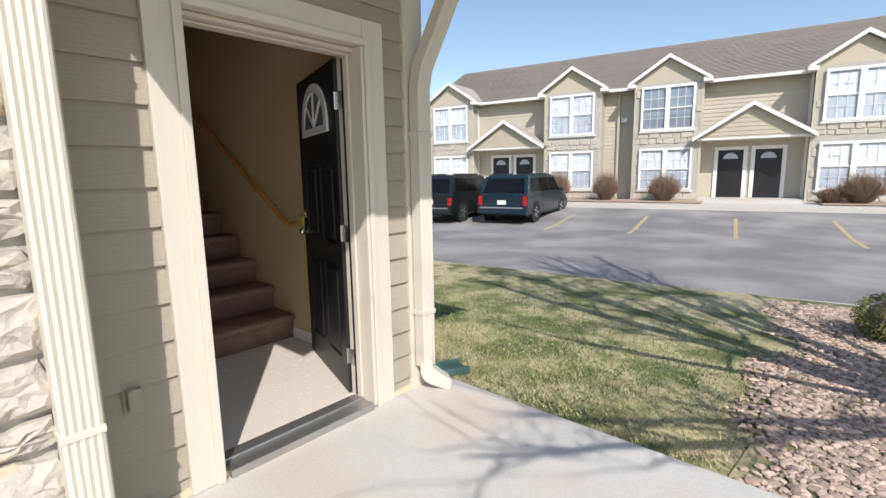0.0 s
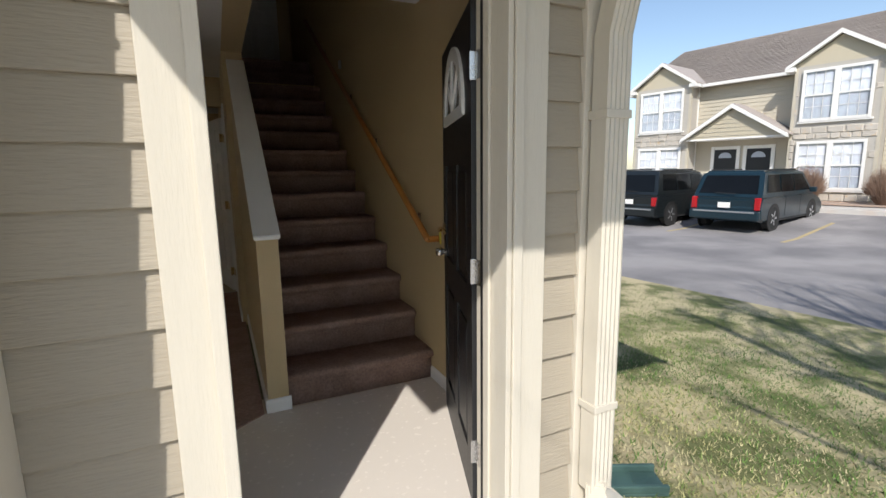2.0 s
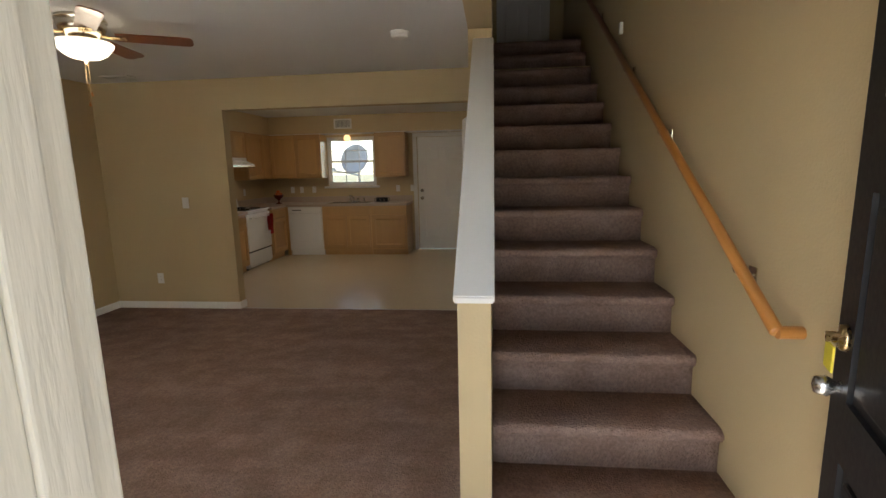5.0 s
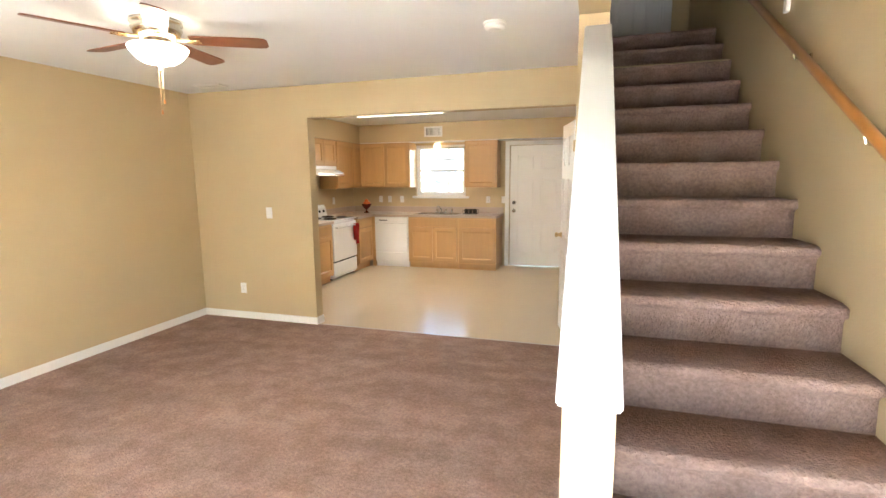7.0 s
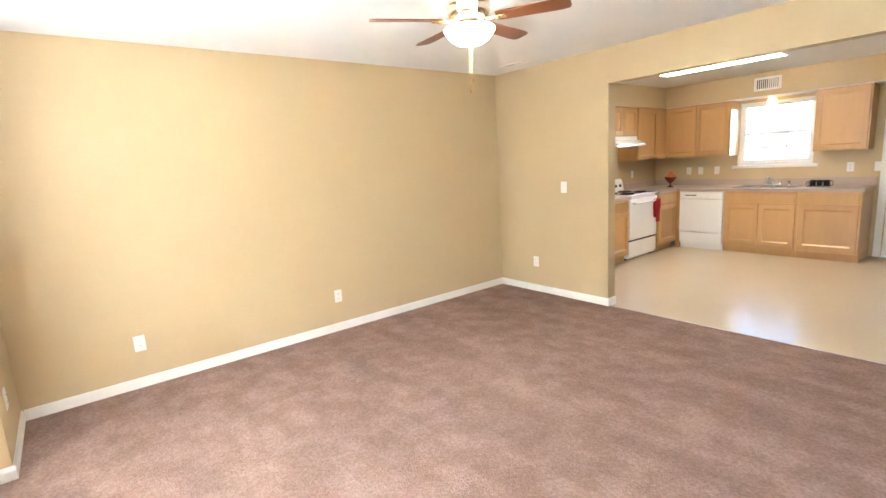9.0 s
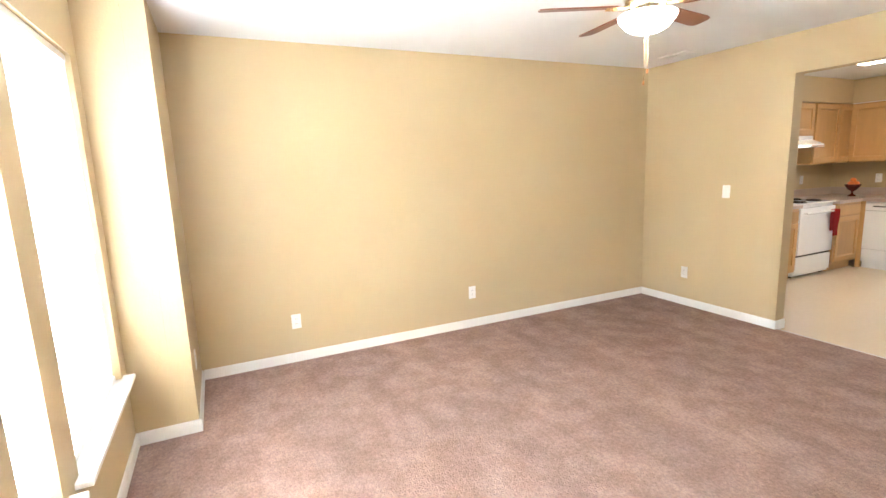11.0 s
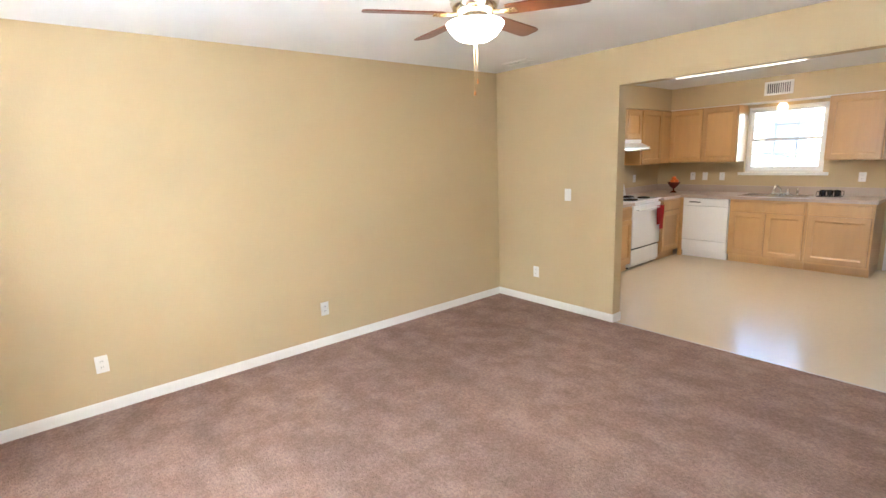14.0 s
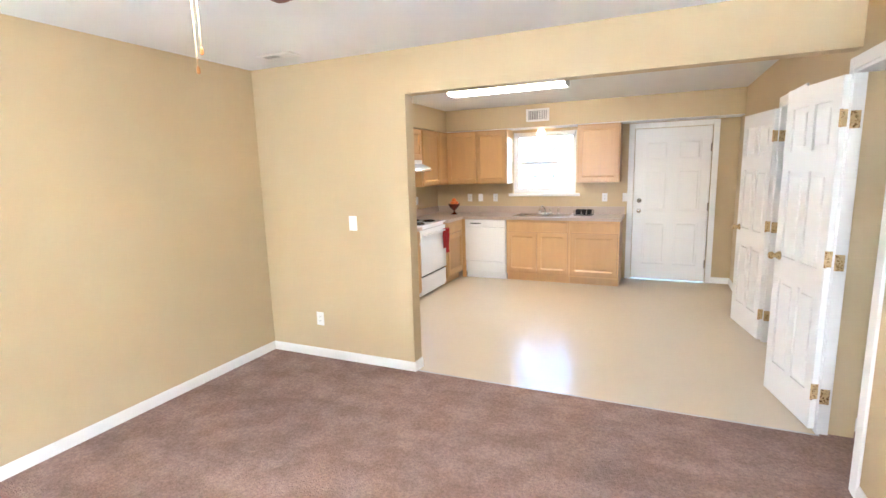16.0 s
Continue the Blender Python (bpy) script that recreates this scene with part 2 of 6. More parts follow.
def thing(name, at=(0, 0, 0), label="", category="", group="", turn=0):
    ob = new(name)
    ob.empty_display_size = 0.1
    ob.matrix_world = pose(*at, 0, 0, turn)
    return tagged(ob, label, category, group)


def part(name, bm, mat, parent, label="", smooth=False):
    ob = new(name, mesh_of(name, bm, mat, smooth))
    ob.parent = parent
    return tagged(ob, label)


def single(name, bm, mat, label, category, group="", at=(0, 0, 0), turn=0, smooth=False):
    ob = new(name, mesh_of(name, bm, mat, smooth))
    ob.matrix_world = pose(*at, 0, 0, turn)
    return tagged(ob, label, category, group)


def box(bm, x0, x1, y0, y1, z0, z1, bevel=0.0, m=None):
    t = bmesh.new()
    bmesh.ops.create_cube(t, size=1)
    bmesh.ops.transform(t, matrix=Matrix.Translation(((x0 + x1) / 2, (y0 + y1) / 2, (z0 + z1) / 2)) @ Matrix.Diagonal((abs(x1 - x0), abs(y1 - y0), abs(z1 - z0), 1)), verts=t.verts)
    if bevel:
        bmesh.ops.bevel(t, geom=t.edges[:], offset=bevel, segments=2, profile=0.6, affect="EDGES")
    if m is not None:
        bmesh.ops.transform(t, matrix=m, verts=t.verts)
    merge(bm, t)
    return bm


def merge(bm, t):
    me = bpy.data.meshes.new("scratch")
    t.to_mesh(me)
    t.free()
    bm.from_mesh(me)
    bpy.data.meshes.remove(me)


def boxed(*a, **k):
    return box(bmesh.new(), *a, **k)


def prism(bm, outline, axis, a, b):
    """An outline of (p, q) pairs drawn out from a to b along an axis: x (p=y, q=z), y (p=x, q=z) or z (p=x, q=y)."""
    def at(p, q, d):
        return {"x": (d, p, q), "y": (p, d, q), "z": (p, q, d)}[axis]
    lo = [bm.verts.new(at(p, q, a)) for p, q in outline]
    hi = [bm.verts.new(at(p, q, b)) for p, q in outline]
    n = len(outline)
    bm.faces.new(lo[::-1])
    bm.faces.new(hi)
    for i in range(n):
        bm.faces.new((lo[i], lo[(i + 1) % n], hi[(i + 1) % n], hi[i]))
    return bm


def turned(bm, outline, segments=24, at=(0, 0, 0), m=None):
    """A shape turned about z from (radius, height) pairs."""
    t = bmesh.new()
    rings = []
    for r, z in outline:
        rings.append([t.verts.new((r * math.cos(2 * math.pi * i / segments), r * math.sin(2 * math.pi * i / segments), z)) for i in range(segments)])
    for lo, hi in zip(rings, rings[1:]):
        for i in range(segments):
            t.faces.new((lo[i], lo[(i + 1) % segments], hi[(i + 1) % segments], hi[i]))
    t.faces.new(rings[0][::-1])
    t.faces.new(rings[-1])
    bmesh.ops.remove_doubles(t, verts=t.verts, dist=1e-5)
    bmesh.ops.transform(t, matrix=Matrix.Translation(at) @ (m or Matrix()), verts=t.verts)
    merge(bm, t)
    return bm


def rod(bm, a, b, r0, r1=None, segments=10):
    a, b = Vector(a), Vector(b)
    r1 = r0 if r1 is None else r1
    t = bmesh.new()
    bmesh.ops.create_cone(t, cap_ends=True, segments=segments, radius1=r0, radius2=r1, depth=(b - a).length)
    bmesh.ops.transform(t, matrix=Matrix.Translation((a + b) / 2) @ (b - a).to_track_quat("Z", "Y").to_matrix().to_4x4(), verts=t.verts)
    merge(bm, t)
    return bm


def wall(bm, axis, lo, hi, a, b, z0, z1, holes=()):
    """A wall along x or y, from a to b, between lo and hi across, with holes (a, b, z0, z1) through it."""
    us = sorted({a, b, *[v for h in holes for v in h[:2] if a <= v <= b]})
    vs = sorted({z0, z1, *[v for h in holes for v in h[2:] if z0 <= v <= z1]})
    def solid(i, j):
        if not (0 <= i < len(us) - 1 and 0 <= j < len(vs) - 1):
            return False
        u, v = (us[i] + us[i + 1]) / 2, (vs[j] + vs[j + 1]) / 2
        return not any(h[0] < u < h[1] and h[2] < v < h[3] for h in holes)
    made = {}
    def vert(u, d, v):
        p = (u, d, v) if axis == "x" else (d, u, v)
        if p not in made:
            made[p] = bm.verts.new(p)
        return made[p]
    for i in range(len(us) - 1):
        for j in range(len(vs) - 1):
            if not solid(i, j):
                continue
            u0, u1, v0, v1 = us[i], us[i + 1], vs[j], vs[j + 1]
            for d in (lo, hi):
                bm.faces.new([vert(u0, d, v0), vert(u1, d, v0), vert(u1, d, v1), vert(u0, d, v1)])
            for di, dj, e in ((-1, 0, ((u0, v0), (u0, v1))), (1, 0, ((u1, v0), (u1, v1))), (0, -1, ((u0, v0), (u1, v0))), (0, 1, ((u0, v1), (u1, v1)))):
                if not solid(i + di, j + dj):
                    (p, q), (r, s) = e
                    bm.faces.new([vert(p, lo, q), vert(r, lo, s), vert(r, hi, s), vert(p, hi, q)])
    return bm


# ---- large structure ----
X_LEFT, X_RIGHT, X_STAIR = -0.87, 4.29, 3.18      # living room's left wall, stair's right wall, wall under the stair
Y_FRONT, Y_MID, Y_BACK = 4.43, 8.905, 12.80       # inner faces of the front wall, of the wall to the kitchen, of the kitchen's back wall
CEIL = 2.44
X_KITCHEN = -0.98      # the kitchen lies a little deeper to the left
DOOR = (3.03, 3.96, 2.03)

structure("wall_front", wall(bmesh.new(), "x", 4.32, Y_FRONT, -0.99, 4.41, -0.1, 5.2, [(-0.08, 2.30, -0.1, CEIL + 0.03), (DOOR[0], DOOR[1], -0.1, DOOR[2])]), TAN_WALL, "tan painted front wall round the entry door", "wall")
structure("wall_bay", wall(bmesh.new(), "x", 3.99, 4.11, -0.27, 2.55, -0.1, 5.2, [(0.05, 0.95, 0.46, 2.08), (1.13, 2.03, 0.46, 2.08)]), TAN_WALL, "tan painted bay wall with a double window", "wall")
structure("wall_bay_side_left", boxed(-0.27, -0.08, 4.1105, 4.3195, -0.1, 5.2), TAN_WALL, "tan painted side of the window bay", "wall")
structure("wall_bay_side_right", boxed(2.30, 2.55, 4.1105, 4.3195, -0.1, 5.2), TAN_WALL, "tan painted side of the window bay", "wall")
structure("wall_left", boxed(X_LEFT - 0.23, X_LEFT, Y_FRONT + 0.001, Y_MID + 0.12, -0.1, 5.2), TAN_WALL, "long tan painted wall of the living room", "wall")
structure("wall_kitchen_left", boxed(X_KITCHEN - 0.12, X_KITCHEN, Y_MID + 0.1205, 12.92, -0.1, 5.2), TAN_WALL, "tan painted side wall of the kitchen", "wall")
structure("wall_middle", wall(bmesh.new(), "x", Y_MID, Y_MID + 0.12, X_LEFT + 0.001, X_STAIR - 0.001, -0.02, CEIL + 0.02, [(0.57, X_STAIR - 0.001, -0.02, 2.13)]), TAN_WALL, "tan painted wall with a wide opening to the kitchen", "wall")
structure("wall_back", wall(bmesh.new(), "x", Y_BACK, 12.92, X_KITCHEN + 0.001, 4.41, -0.1, 5.2, [(0.28, 1.20, 1.20, 2.09), (1.97, 2.89, -0.1, 2.05)]), TAN_WALL, "tan painted kitchen back wall with a window and a door", "wall")
structure("wall_right", boxed(X_RIGHT, 4.41, Y_FRONT + 0.001, 12.799, -0.1, 5.2), TAN_WALL, "tan painted wall along the stair", "wall")
structure("wall_stair", wall(bmesh.new(), "y", X_STAIR, 3.345, 7.62, 12.799, -0.02, 5.2, [(8.40, 8.96, -0.02, 2.03), (9.90, 10.57, -0.02, 2.03)]), TAN_WALL, "tan painted wall under the stair with two closet openings", "wall")
structure("wall_stair_upper", boxed(X_STAIR, 3.345, 5.88, 7.619, CEIL + 0.001, 5.2), TAN_WALL, "tan painted upper wall of the stairwell", "wall")
structure("wall_stair_front", boxed(3.346, X_RIGHT - 0.001, 5.76, 5.88, CEIL + 0.2, 5.2), TAN_WALL, "tan painted wall over the stair's foot", "wall")
structure("wall_landing", boxed(3.346, X_RIGHT - 0.001, 11.0, 11.12, 2.61, 5.2), TAN_WALL, "tan painted wall at the upper landing", "wall")
structure("wall_closet", boxed(3.346, X_RIGHT - 0.001, 9.40, 9.46, 0, 2.4), TAN_WALL, "tan painted closet partition", "wall")

# stair's half wall with its sloped top
structure("wall_knee", prism(bmesh.new(), [(5.70, -0.02), (7.619, -0.02), (7.619, CEIL - 0.005), (7.60, CEIL - 0.005), (7.60, 1.03 + (7.60 - 5.70) * 0.69), (5.70, 1.03)], "x", 3.228, 3.345), TAN_WALL, "tan painted half wall along the stair", "wall")
cap = bmesh.new()
prism(cap, [(5.685, 1.025), (7.60, 1.025 + 1.915 * 0.69), (7.60, 1.052 + 1.915 * 0.69), (5.685, 1.052)], "x", 3.214, 3.358)
bmesh.ops.bevel(cap, geom=cap.edges[:], offset=0.005, segments=2, affect="EDGES")
structure("trim_knee_cap", cap, WHITE_TRIM, "white painted sloped cap of the half wall", "trim")

ceiling = bmesh.new()
box(ceiling, X_KITCHEN - 0.1, X_STAIR, 4.112, Y_BACK, CEIL, CEIL + 0.16)
box(ceiling, X_STAIR, X_RIGHT, Y_FRONT, 5.88, CEIL, CEIL + 0.16)
structure("ceiling", ceiling, WHITE_CEILING, "white textured flat ceiling", "ceiling")
structure("ceiling_closet", boxed(3.346, X_RIGHT - 0.001, 9.461, 12.799, CEIL, CEIL + 0.16), WHITE_CEILING, "white ceiling under the upper landing", "ceiling")
# out of view; closes the house so no sun falls in from above
structure("ceiling_upper", boxed(X_KITCHEN - 0.12, 4.41, 4.43, 12.92, 5.201, 5.32), WHITE_CEILING, "white ceiling of the upper storey", "ceiling")

floor = bmesh.new()
box(floor, X_KITCHEN - 0.1, X_STAIR, Y_MID + 0.015, Y_BACK, -0.1, 0.0)
box(floor, X_STAIR, X_RIGHT, 8.0, Y_BACK, -0.1, -0.002)
box(floor, 2.6, X_RIGHT, 4.28, 5.90, -0.1, -0.001)
structure("floor", floor, VINYL, "beige vinyl sheet floor", "floor")
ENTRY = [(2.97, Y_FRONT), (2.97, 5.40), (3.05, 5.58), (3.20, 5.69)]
# entry piece of the vinyl, in the copy with daylight in its colour
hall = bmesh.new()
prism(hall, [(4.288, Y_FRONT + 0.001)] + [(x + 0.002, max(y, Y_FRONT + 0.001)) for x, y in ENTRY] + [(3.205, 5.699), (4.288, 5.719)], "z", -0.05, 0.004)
structure("floor_entry", hall, LIT_VINYL, "vinyl floor inside the entry door, lightened for the daylight on it", "floor")
carpet = bmesh.new()
prism(carpet, [(X_LEFT, Y_FRONT), (-0.08, Y_FRONT), (-0.08, 4.11), (2.30, 4.11), (2.30, Y_FRONT)] + ENTRY + [(3.20, 5.70), (3.20, 7.62), (3.18, 7.62), (3.18, Y_MID + 0.015), (X_LEFT, Y_MID + 0.015)], "z", -0.1, 0.010)
structure("floor_carpet", carpet, CARPET, "brown cut-pile carpet with vacuum marks", "carpet")

structure("floor_closet", boxed(3.181, X_RIGHT - 0.001, 7.9, 9.399, -0.05, 0.009), CARPET, "brown carpet inside the stair closet", "carpet")

# outside: ground, lawn, slab, lot
LOT = math.atan(0.19)
LOT_AT = Vector((24.0, 5.5, 0))
LOT_POSE = Matrix.Translation(LOT_AT) @ Matrix.Rotation(LOT, 4, "Z")   # local x away from us, y along the far facade
structure("ground", boxed(-150, 250, -200, 200, -1.2, -0.62), FAR_GROUND, "dry grass land reaching the horizon", "ground")


def lot_sheet(name, mat, n0, n1, za, zb, thick, label, u0=-60, u1=60):
    """A sheet between two distances n in front of the far facade, with heights za and zb."""
    bm = bmesh.new()
    prism(bm, [(-n0, za), (-n1, zb), (-n1, zb - thick), (-n0, za - thick)], "y", u0, u1)
    bmesh.ops.transform(bm, matrix=LOT_POSE, verts=bm.verts)
    return structure(name, bm, mat, label, name)


LOT_LINE = [(14.95, -0.30), (11.0, -0.42), (7.0, -0.42), (2.6, -0.10)]


def lot_height(n):
    for (n0, a), (n1, b) in zip(LOT_LINE, LOT_LINE[1:]):
        if n >= n1:
            return a + (b - a) * (n0 - n) / (n0 - n1)
    return LOT_LINE[-1][1]


lot = bmesh.new()
prism(lot, [(-n, z) for n, z in LOT_LINE] + [(-2.6, -0.9), (-14.95, -0.9)], "y", -22, 60)
bmesh.ops.transform(lot, matrix=LOT_POSE, verts=lot.verts)
structure("road", lot, ASPHALT, "worn grey asphalt parking lot", "road")
lot_sheet("kerb", CONCRETE, 15.10, 14.951, -0.235, -0.235, 0.3, "low pale concrete kerb along the lawn", -22, 60)
lot_sheet("pavement", CONCRETE, 2.599, -1.5, 0.03, 0.10, 0.5, "pale concrete sidewalk by the far houses", -22, 30)


def lawn_height(x):
    return -0.10 - 0.13 * min(max((x - 4.6) / 4.0, 0), 1.1)


lawn = bmesh.new()
pts = [LOT_POSE @ Vector((-15.101, u, 0)) for u in (-3.0, 30.0)]
plan = [(4.56, 1.0), (pts[0].x, pts[0].y), (pts[1].x, pts[1].y), (4.45, 34.0), (4.40, 4.2)]
lo = [lawn.verts.new((x, y, -0.6)) for x, y in plan]
hi = [lawn.verts.new((x, y, lawn_height(x))) for x, y in plan]
lawn.faces.new(lo)
lawn.faces.new(hi)
for k in range(5):
    lawn.faces.new((lo[k], lo[(k + 1) % 5], hi[(k + 1) % 5], hi[k]))
structure("lawn", lawn, SOIL, "patchy spring lawn, part green and part dry", "lawn")
structure("patio", boxed(-3.0, 4.56, -3.0, 4.279, -0.22, -0.03, 0.012), CONCRETE, "pale concrete entry slab", "patio")
rock_soil = bmesh.new()
rplan = [(4.565, 2.55), (6.4, 2.45), (8.9, 2.62), (9.9, -3.0), (4.565, -3.0)]
lo = [rock_soil.verts.new((x, y, -0.6)) for x, y in rplan]
hi = [rock_soil.verts.new((x, y, lawn_height(x) + 0.012)) for x, y in rplan]
rock_soil.faces.new(lo)
rock_soil.faces.new(hi)
for k in range(5):
    rock_soil.faces.new((lo[k], lo[(k + 1) % 5], hi[(k + 1) % 5], hi[k]))
structure("rock_bed_soil", rock_soil, SOIL, "earth under the rock bed", "ground")

# ---- outer front: siding, trim, stone, porch ----
LAP = 0.158
siding = structure("wall_siding", wall(bmesh.new(), "x", 4.306, 4.319, 2.551, 4.405, -0.09, 5.2, [(2.95, 4.06, -0.09, 2.1)]), SIDING, "taupe fibre-cement lap siding beside the entry door", "siding")


def lap_board(length):
    bm = bmesh.new()
    prism(bm, [(0.0, LAP + 0.012), (-0.003, LAP + 0.012), (-0.023, 0.002), (-0.022, 0.0), (-0.008, 0.0), (0.0, 0.01)], "x", 0, length)
    return mesh_of("siding_board", bm, SIDING)


BOARDS = {}
for k in range(-1, 26):
    z = 0.053 + LAP * k
    runs = [(2.553, 2.907), (4.103, 4.27)] if z < 2.10 else [(2.553, 4.27)]
    if z > 3.6:
        continue
    for a, b in runs:
        key = round(b - a, 3)
        if key not in BOARDS:
            BOARDS[key] = lap_board(b - a)
        ob = new("siding_board", BOARDS[key])
        ob.location = (a, 4.3055, z)
        ob.parent = siding

trim = structure("trim_entry", boxed(2.908, 3.05, 4.262, 4.318, -0.028, 2.17, 0.004), CREAM, "cream painted wood casing of the entry door", "trim")
for x0, x1, y0, y1, z0, z1 in ((3.961, 4.102, 4.262, 4.318, -0.028, 2.17), (3.051, 3.96, 4.262, 4.318, 2.031, 2.17),
                               (3.012, 3.05, 4.246, 4.261, -0.028, 2.055), (3.961, 3.998, 4.246, 4.261, -0.028, 2.055), (3.051, 3.96, 4.246, 4.261, 2.031, 2.068)):
    part("casing_board", boxed(x0, x1, y0, y1, z0, z1, 0.004), CREAM, trim)
jamb = structure("trim_jamb", boxed(3.031, 3.042, 4.319, 4.432, -0.01, 2.028, 0.003), CREAM, "cream painted door jamb with stops", "trim")
for x0, x1, y0, y1, z0, z1 in ((3.938, 3.959, 4.256, 4.47, -0.01, 2.028), (3.0425, 3.937, 4.319, 4.47, 2.008, 2.028),
                               (3.0425, 3.050, 4.36, 4.40, 0.0, 2.005), (3.925, 3.937, 4.36, 4.40, 0.0, 2.005), (3.086, 3.924, 4.36, 4.40, 1.995, 2.006)):
    part("jamb_board", boxed(x0, x1, y0, y1, z0, z1, 0.003), CREAM, jamb)
sill = thing("threshold", (3.5, 4.36, 0), "worn aluminium threshold under the entry door", "threshold")
part("plate", boxed(-0.427, 0.427, -0.115, 0.08, -0.030, 0.012, 0.006), ALUMINIUM, sill)
part("ridge", boxed(-0.427, 0.427, -0.02, 0.015, 0.012, 0.024, 0.004), ALUMINIUM, sill)

corner = structure("trim_corner", boxed(4.271, 4.412, 4.272, 4.318, -0.09, 5.2, 0.004), CREAM, "cream corner board of the house", "trim")
part("side_board", boxed(4.413, 4.43, 4.272, 4.40, -0.09, 5.2, 0.004), CREAM, corner)
structure("wall_right_siding", boxed(4.411, 4.425, 4.401, 12.92, -0.15, 5.2), SIDING, "taupe siding of the house end", "siding")


def spout_pipe(points, w, d):
    """A fluted rectangular pipe that follows the points."""
    outline = [(-w / 2 + w * i / 10, -d / 2 - (0.003 if i % 2 else -0.002)) for i in range(11)] + [(w / 2, d / 2), (-w / 2, d / 2)]
    bm = bmesh.new()
    rings = []
    for i, p in enumerate(points):
        p = Vector(p)
        way = (Vector(points[min(i + 1, len(points) - 1)]) - Vector(points[max(i - 1, 0)])).normalized()
        side = Vector((1, 0, 0)) if abs(way.x) < 0.75 else Vector((0, 1, 0))
        out = way.cross(side).normalized()
        side = out.cross(way).normalized()
        rings.append([bm.verts.new(p + side * a - out * b * (1 if out.y > 0 else -1) * -1) for a, b in outline])
    n = len(outline)
    for lo, hi in zip(rings, rings[1:]):
        for i in range(n):
            bm.faces.new((lo[i], lo[(i + 1) % n], hi[(i + 1) % n], hi[i]))
    bm.faces.new(rings[0])
    bm.faces.new(rings[-1])
    return bm


spout = thing("downspout", (4.345, 4.22, -0.03), "cream fluted metal downspout with a bottom elbow", "downspout", "downspouts")
part("pipe", spout_pipe([(0, 0, 0.16), (0, 0, 1.88), (0.01, -0.02, 2.0), (0.05, -0.16, 2.3), (0.08, -0.25, 2.5)], 0.105, 0.075), CREAM, spout)
elbow = bmesh.new()
prism(elbow, [(-0.0375, 0.20), (0.0375, 0.20), (0.0375, 0.14), (0.16, 0.06), (0.15, 0.0), (0.12, -0.005), (0.0, 0.05), (-0.0375, 0.10)], "x", -0.056, 0.056)
bmesh.ops.bevel(elbow, geom=elbow.edges[:], offset=0.008, segments=2, affect="EDGES")
bmesh.ops.transform(elbow, matrix=Matrix.Rotation(radians(-130), 4, "Z"), verts=elbow.verts)
part("elbow", elbow, CREAM, spout)
for z in (0.5, 1.6):
    part("strap", boxed(-0.058, 0.058, -0.044, 0.05, z, z + 0.03, 0.003), CREAM, spout)
block = thing("splash_block", (4.70, 4.40, -0.10), "faded green plastic splash block on the lawn", "splash block", turn=-25)
part("tray", boxed(-0.16, 0.18, -0.09, 0.09, 0.0, 0.02, 0.008), GREEN_PLASTIC, block)
for y in (-0.09, 0.07):
    part("side", boxed(-0.16, 0.18, y, y + 0.02, 0.015, 0.055, 0.008), GREEN_PLASTIC, block)
part("back", boxed(-0.175, -0.15, -0.09, 0.09, 0.0, 0.06, 0.008), GREEN_PLASTIC, block)

cover = thing("outlet_box", (2.735, 4.296, 0.42), "taupe weatherproof outlet cover on the siding", "outlet")
part("plate", boxed(-0.035, 0.035, -0.014, -0.002, 0.0, 0.135, 0.004), SIDING, cover)
part("lid", boxed(-0.024, 0.028, -0.05, -0.014, 0.02, 0.115, 0.010), SIDING, cover)

# bay corner and stone veneer
bayspout = thing("downspout", (2.498, 3.885, -0.03), "cream fluted metal downspout by the stone bay", "downspout", "downspouts")
part("pipe", spout_pipe([(0, 0, 0.0), (0, 0, 3.6)], 0.105, 0.08), CREAM, bayspout)
for z in (0.62, 2.2):
    part("strap", boxed(-0.058, 0.058, -0.045, 0.03, z, z + 0.025, 0.003), CREAM, bayspout)
bay_corner = structure("trim_bay", boxed(2.49, 2.572, 3.935, 3.989, -0.03, 5.2, 0.004), CREAM, "cream corner board of the stone bay", "trim")
part("side_board", boxed(2.551, 2.572, 3.99, 4.29, -0.03, 5.2, 0.003), CREAM, bay_corner)
veneer = structure("wall_stone", wall(bmesh.new(), "x", 3.955, 3.988, -0.27, 2.489, -0.03, 5.2, [(-0.06, 2.14, 0.36, 2.19)]), MORTAR, "rough cream limestone veneer with grey mortar", "stone veneer")
rng = random.Random(5)


def rough_stone(w, h, d, rng, name="stone"):
    """A split-faced stone: broken outline, steep chipped edge and an uneven cleft face."""
    bm = bmesh.new()
    n = 14
    rings = [[], [], [], []]
    cut = [1 + rng.uniform(-0.16, 0.12) for _ in range(n)]
    tilt = rng.uniform(-0.25, 0.25)
    for i in range(n):
        a = 2 * math.pi * i / n
        k = 1 / max(abs(math.cos(a)), abs(math.sin(a))) * 0.95 * cut[i]
        x, z = math.cos(a) * k * w / 2, math.sin(a) * k * h / 2
        for ring, share, out in zip(rings, (1.0, 0.94, 0.66, 0.34), (0.0, 0.62, 1.0, 1.05)):
            q = 0 if out == 0 else d * (out + rng.uniform(-0.22, 0.22) + tilt * z / h)
            ring.append(bm.verts.new((x * share, -q, z * share)))
    mid = bm.verts.new((0, -d * rng.uniform(0.9, 1.2), 0))
    for lo, hi in zip(rings, rings[1:]):
        for i in range(n):
            bm.faces.new((lo[i], lo[(i + 1) % n], hi[(i + 1) % n], hi[i]))
    for i in range(n):
        bm.faces.new((rings[3][i], rings[3][(i + 1) % n], mid))
    bm.faces.new(rings[0][::-1])
    return mesh_of(name, bm, STONE)


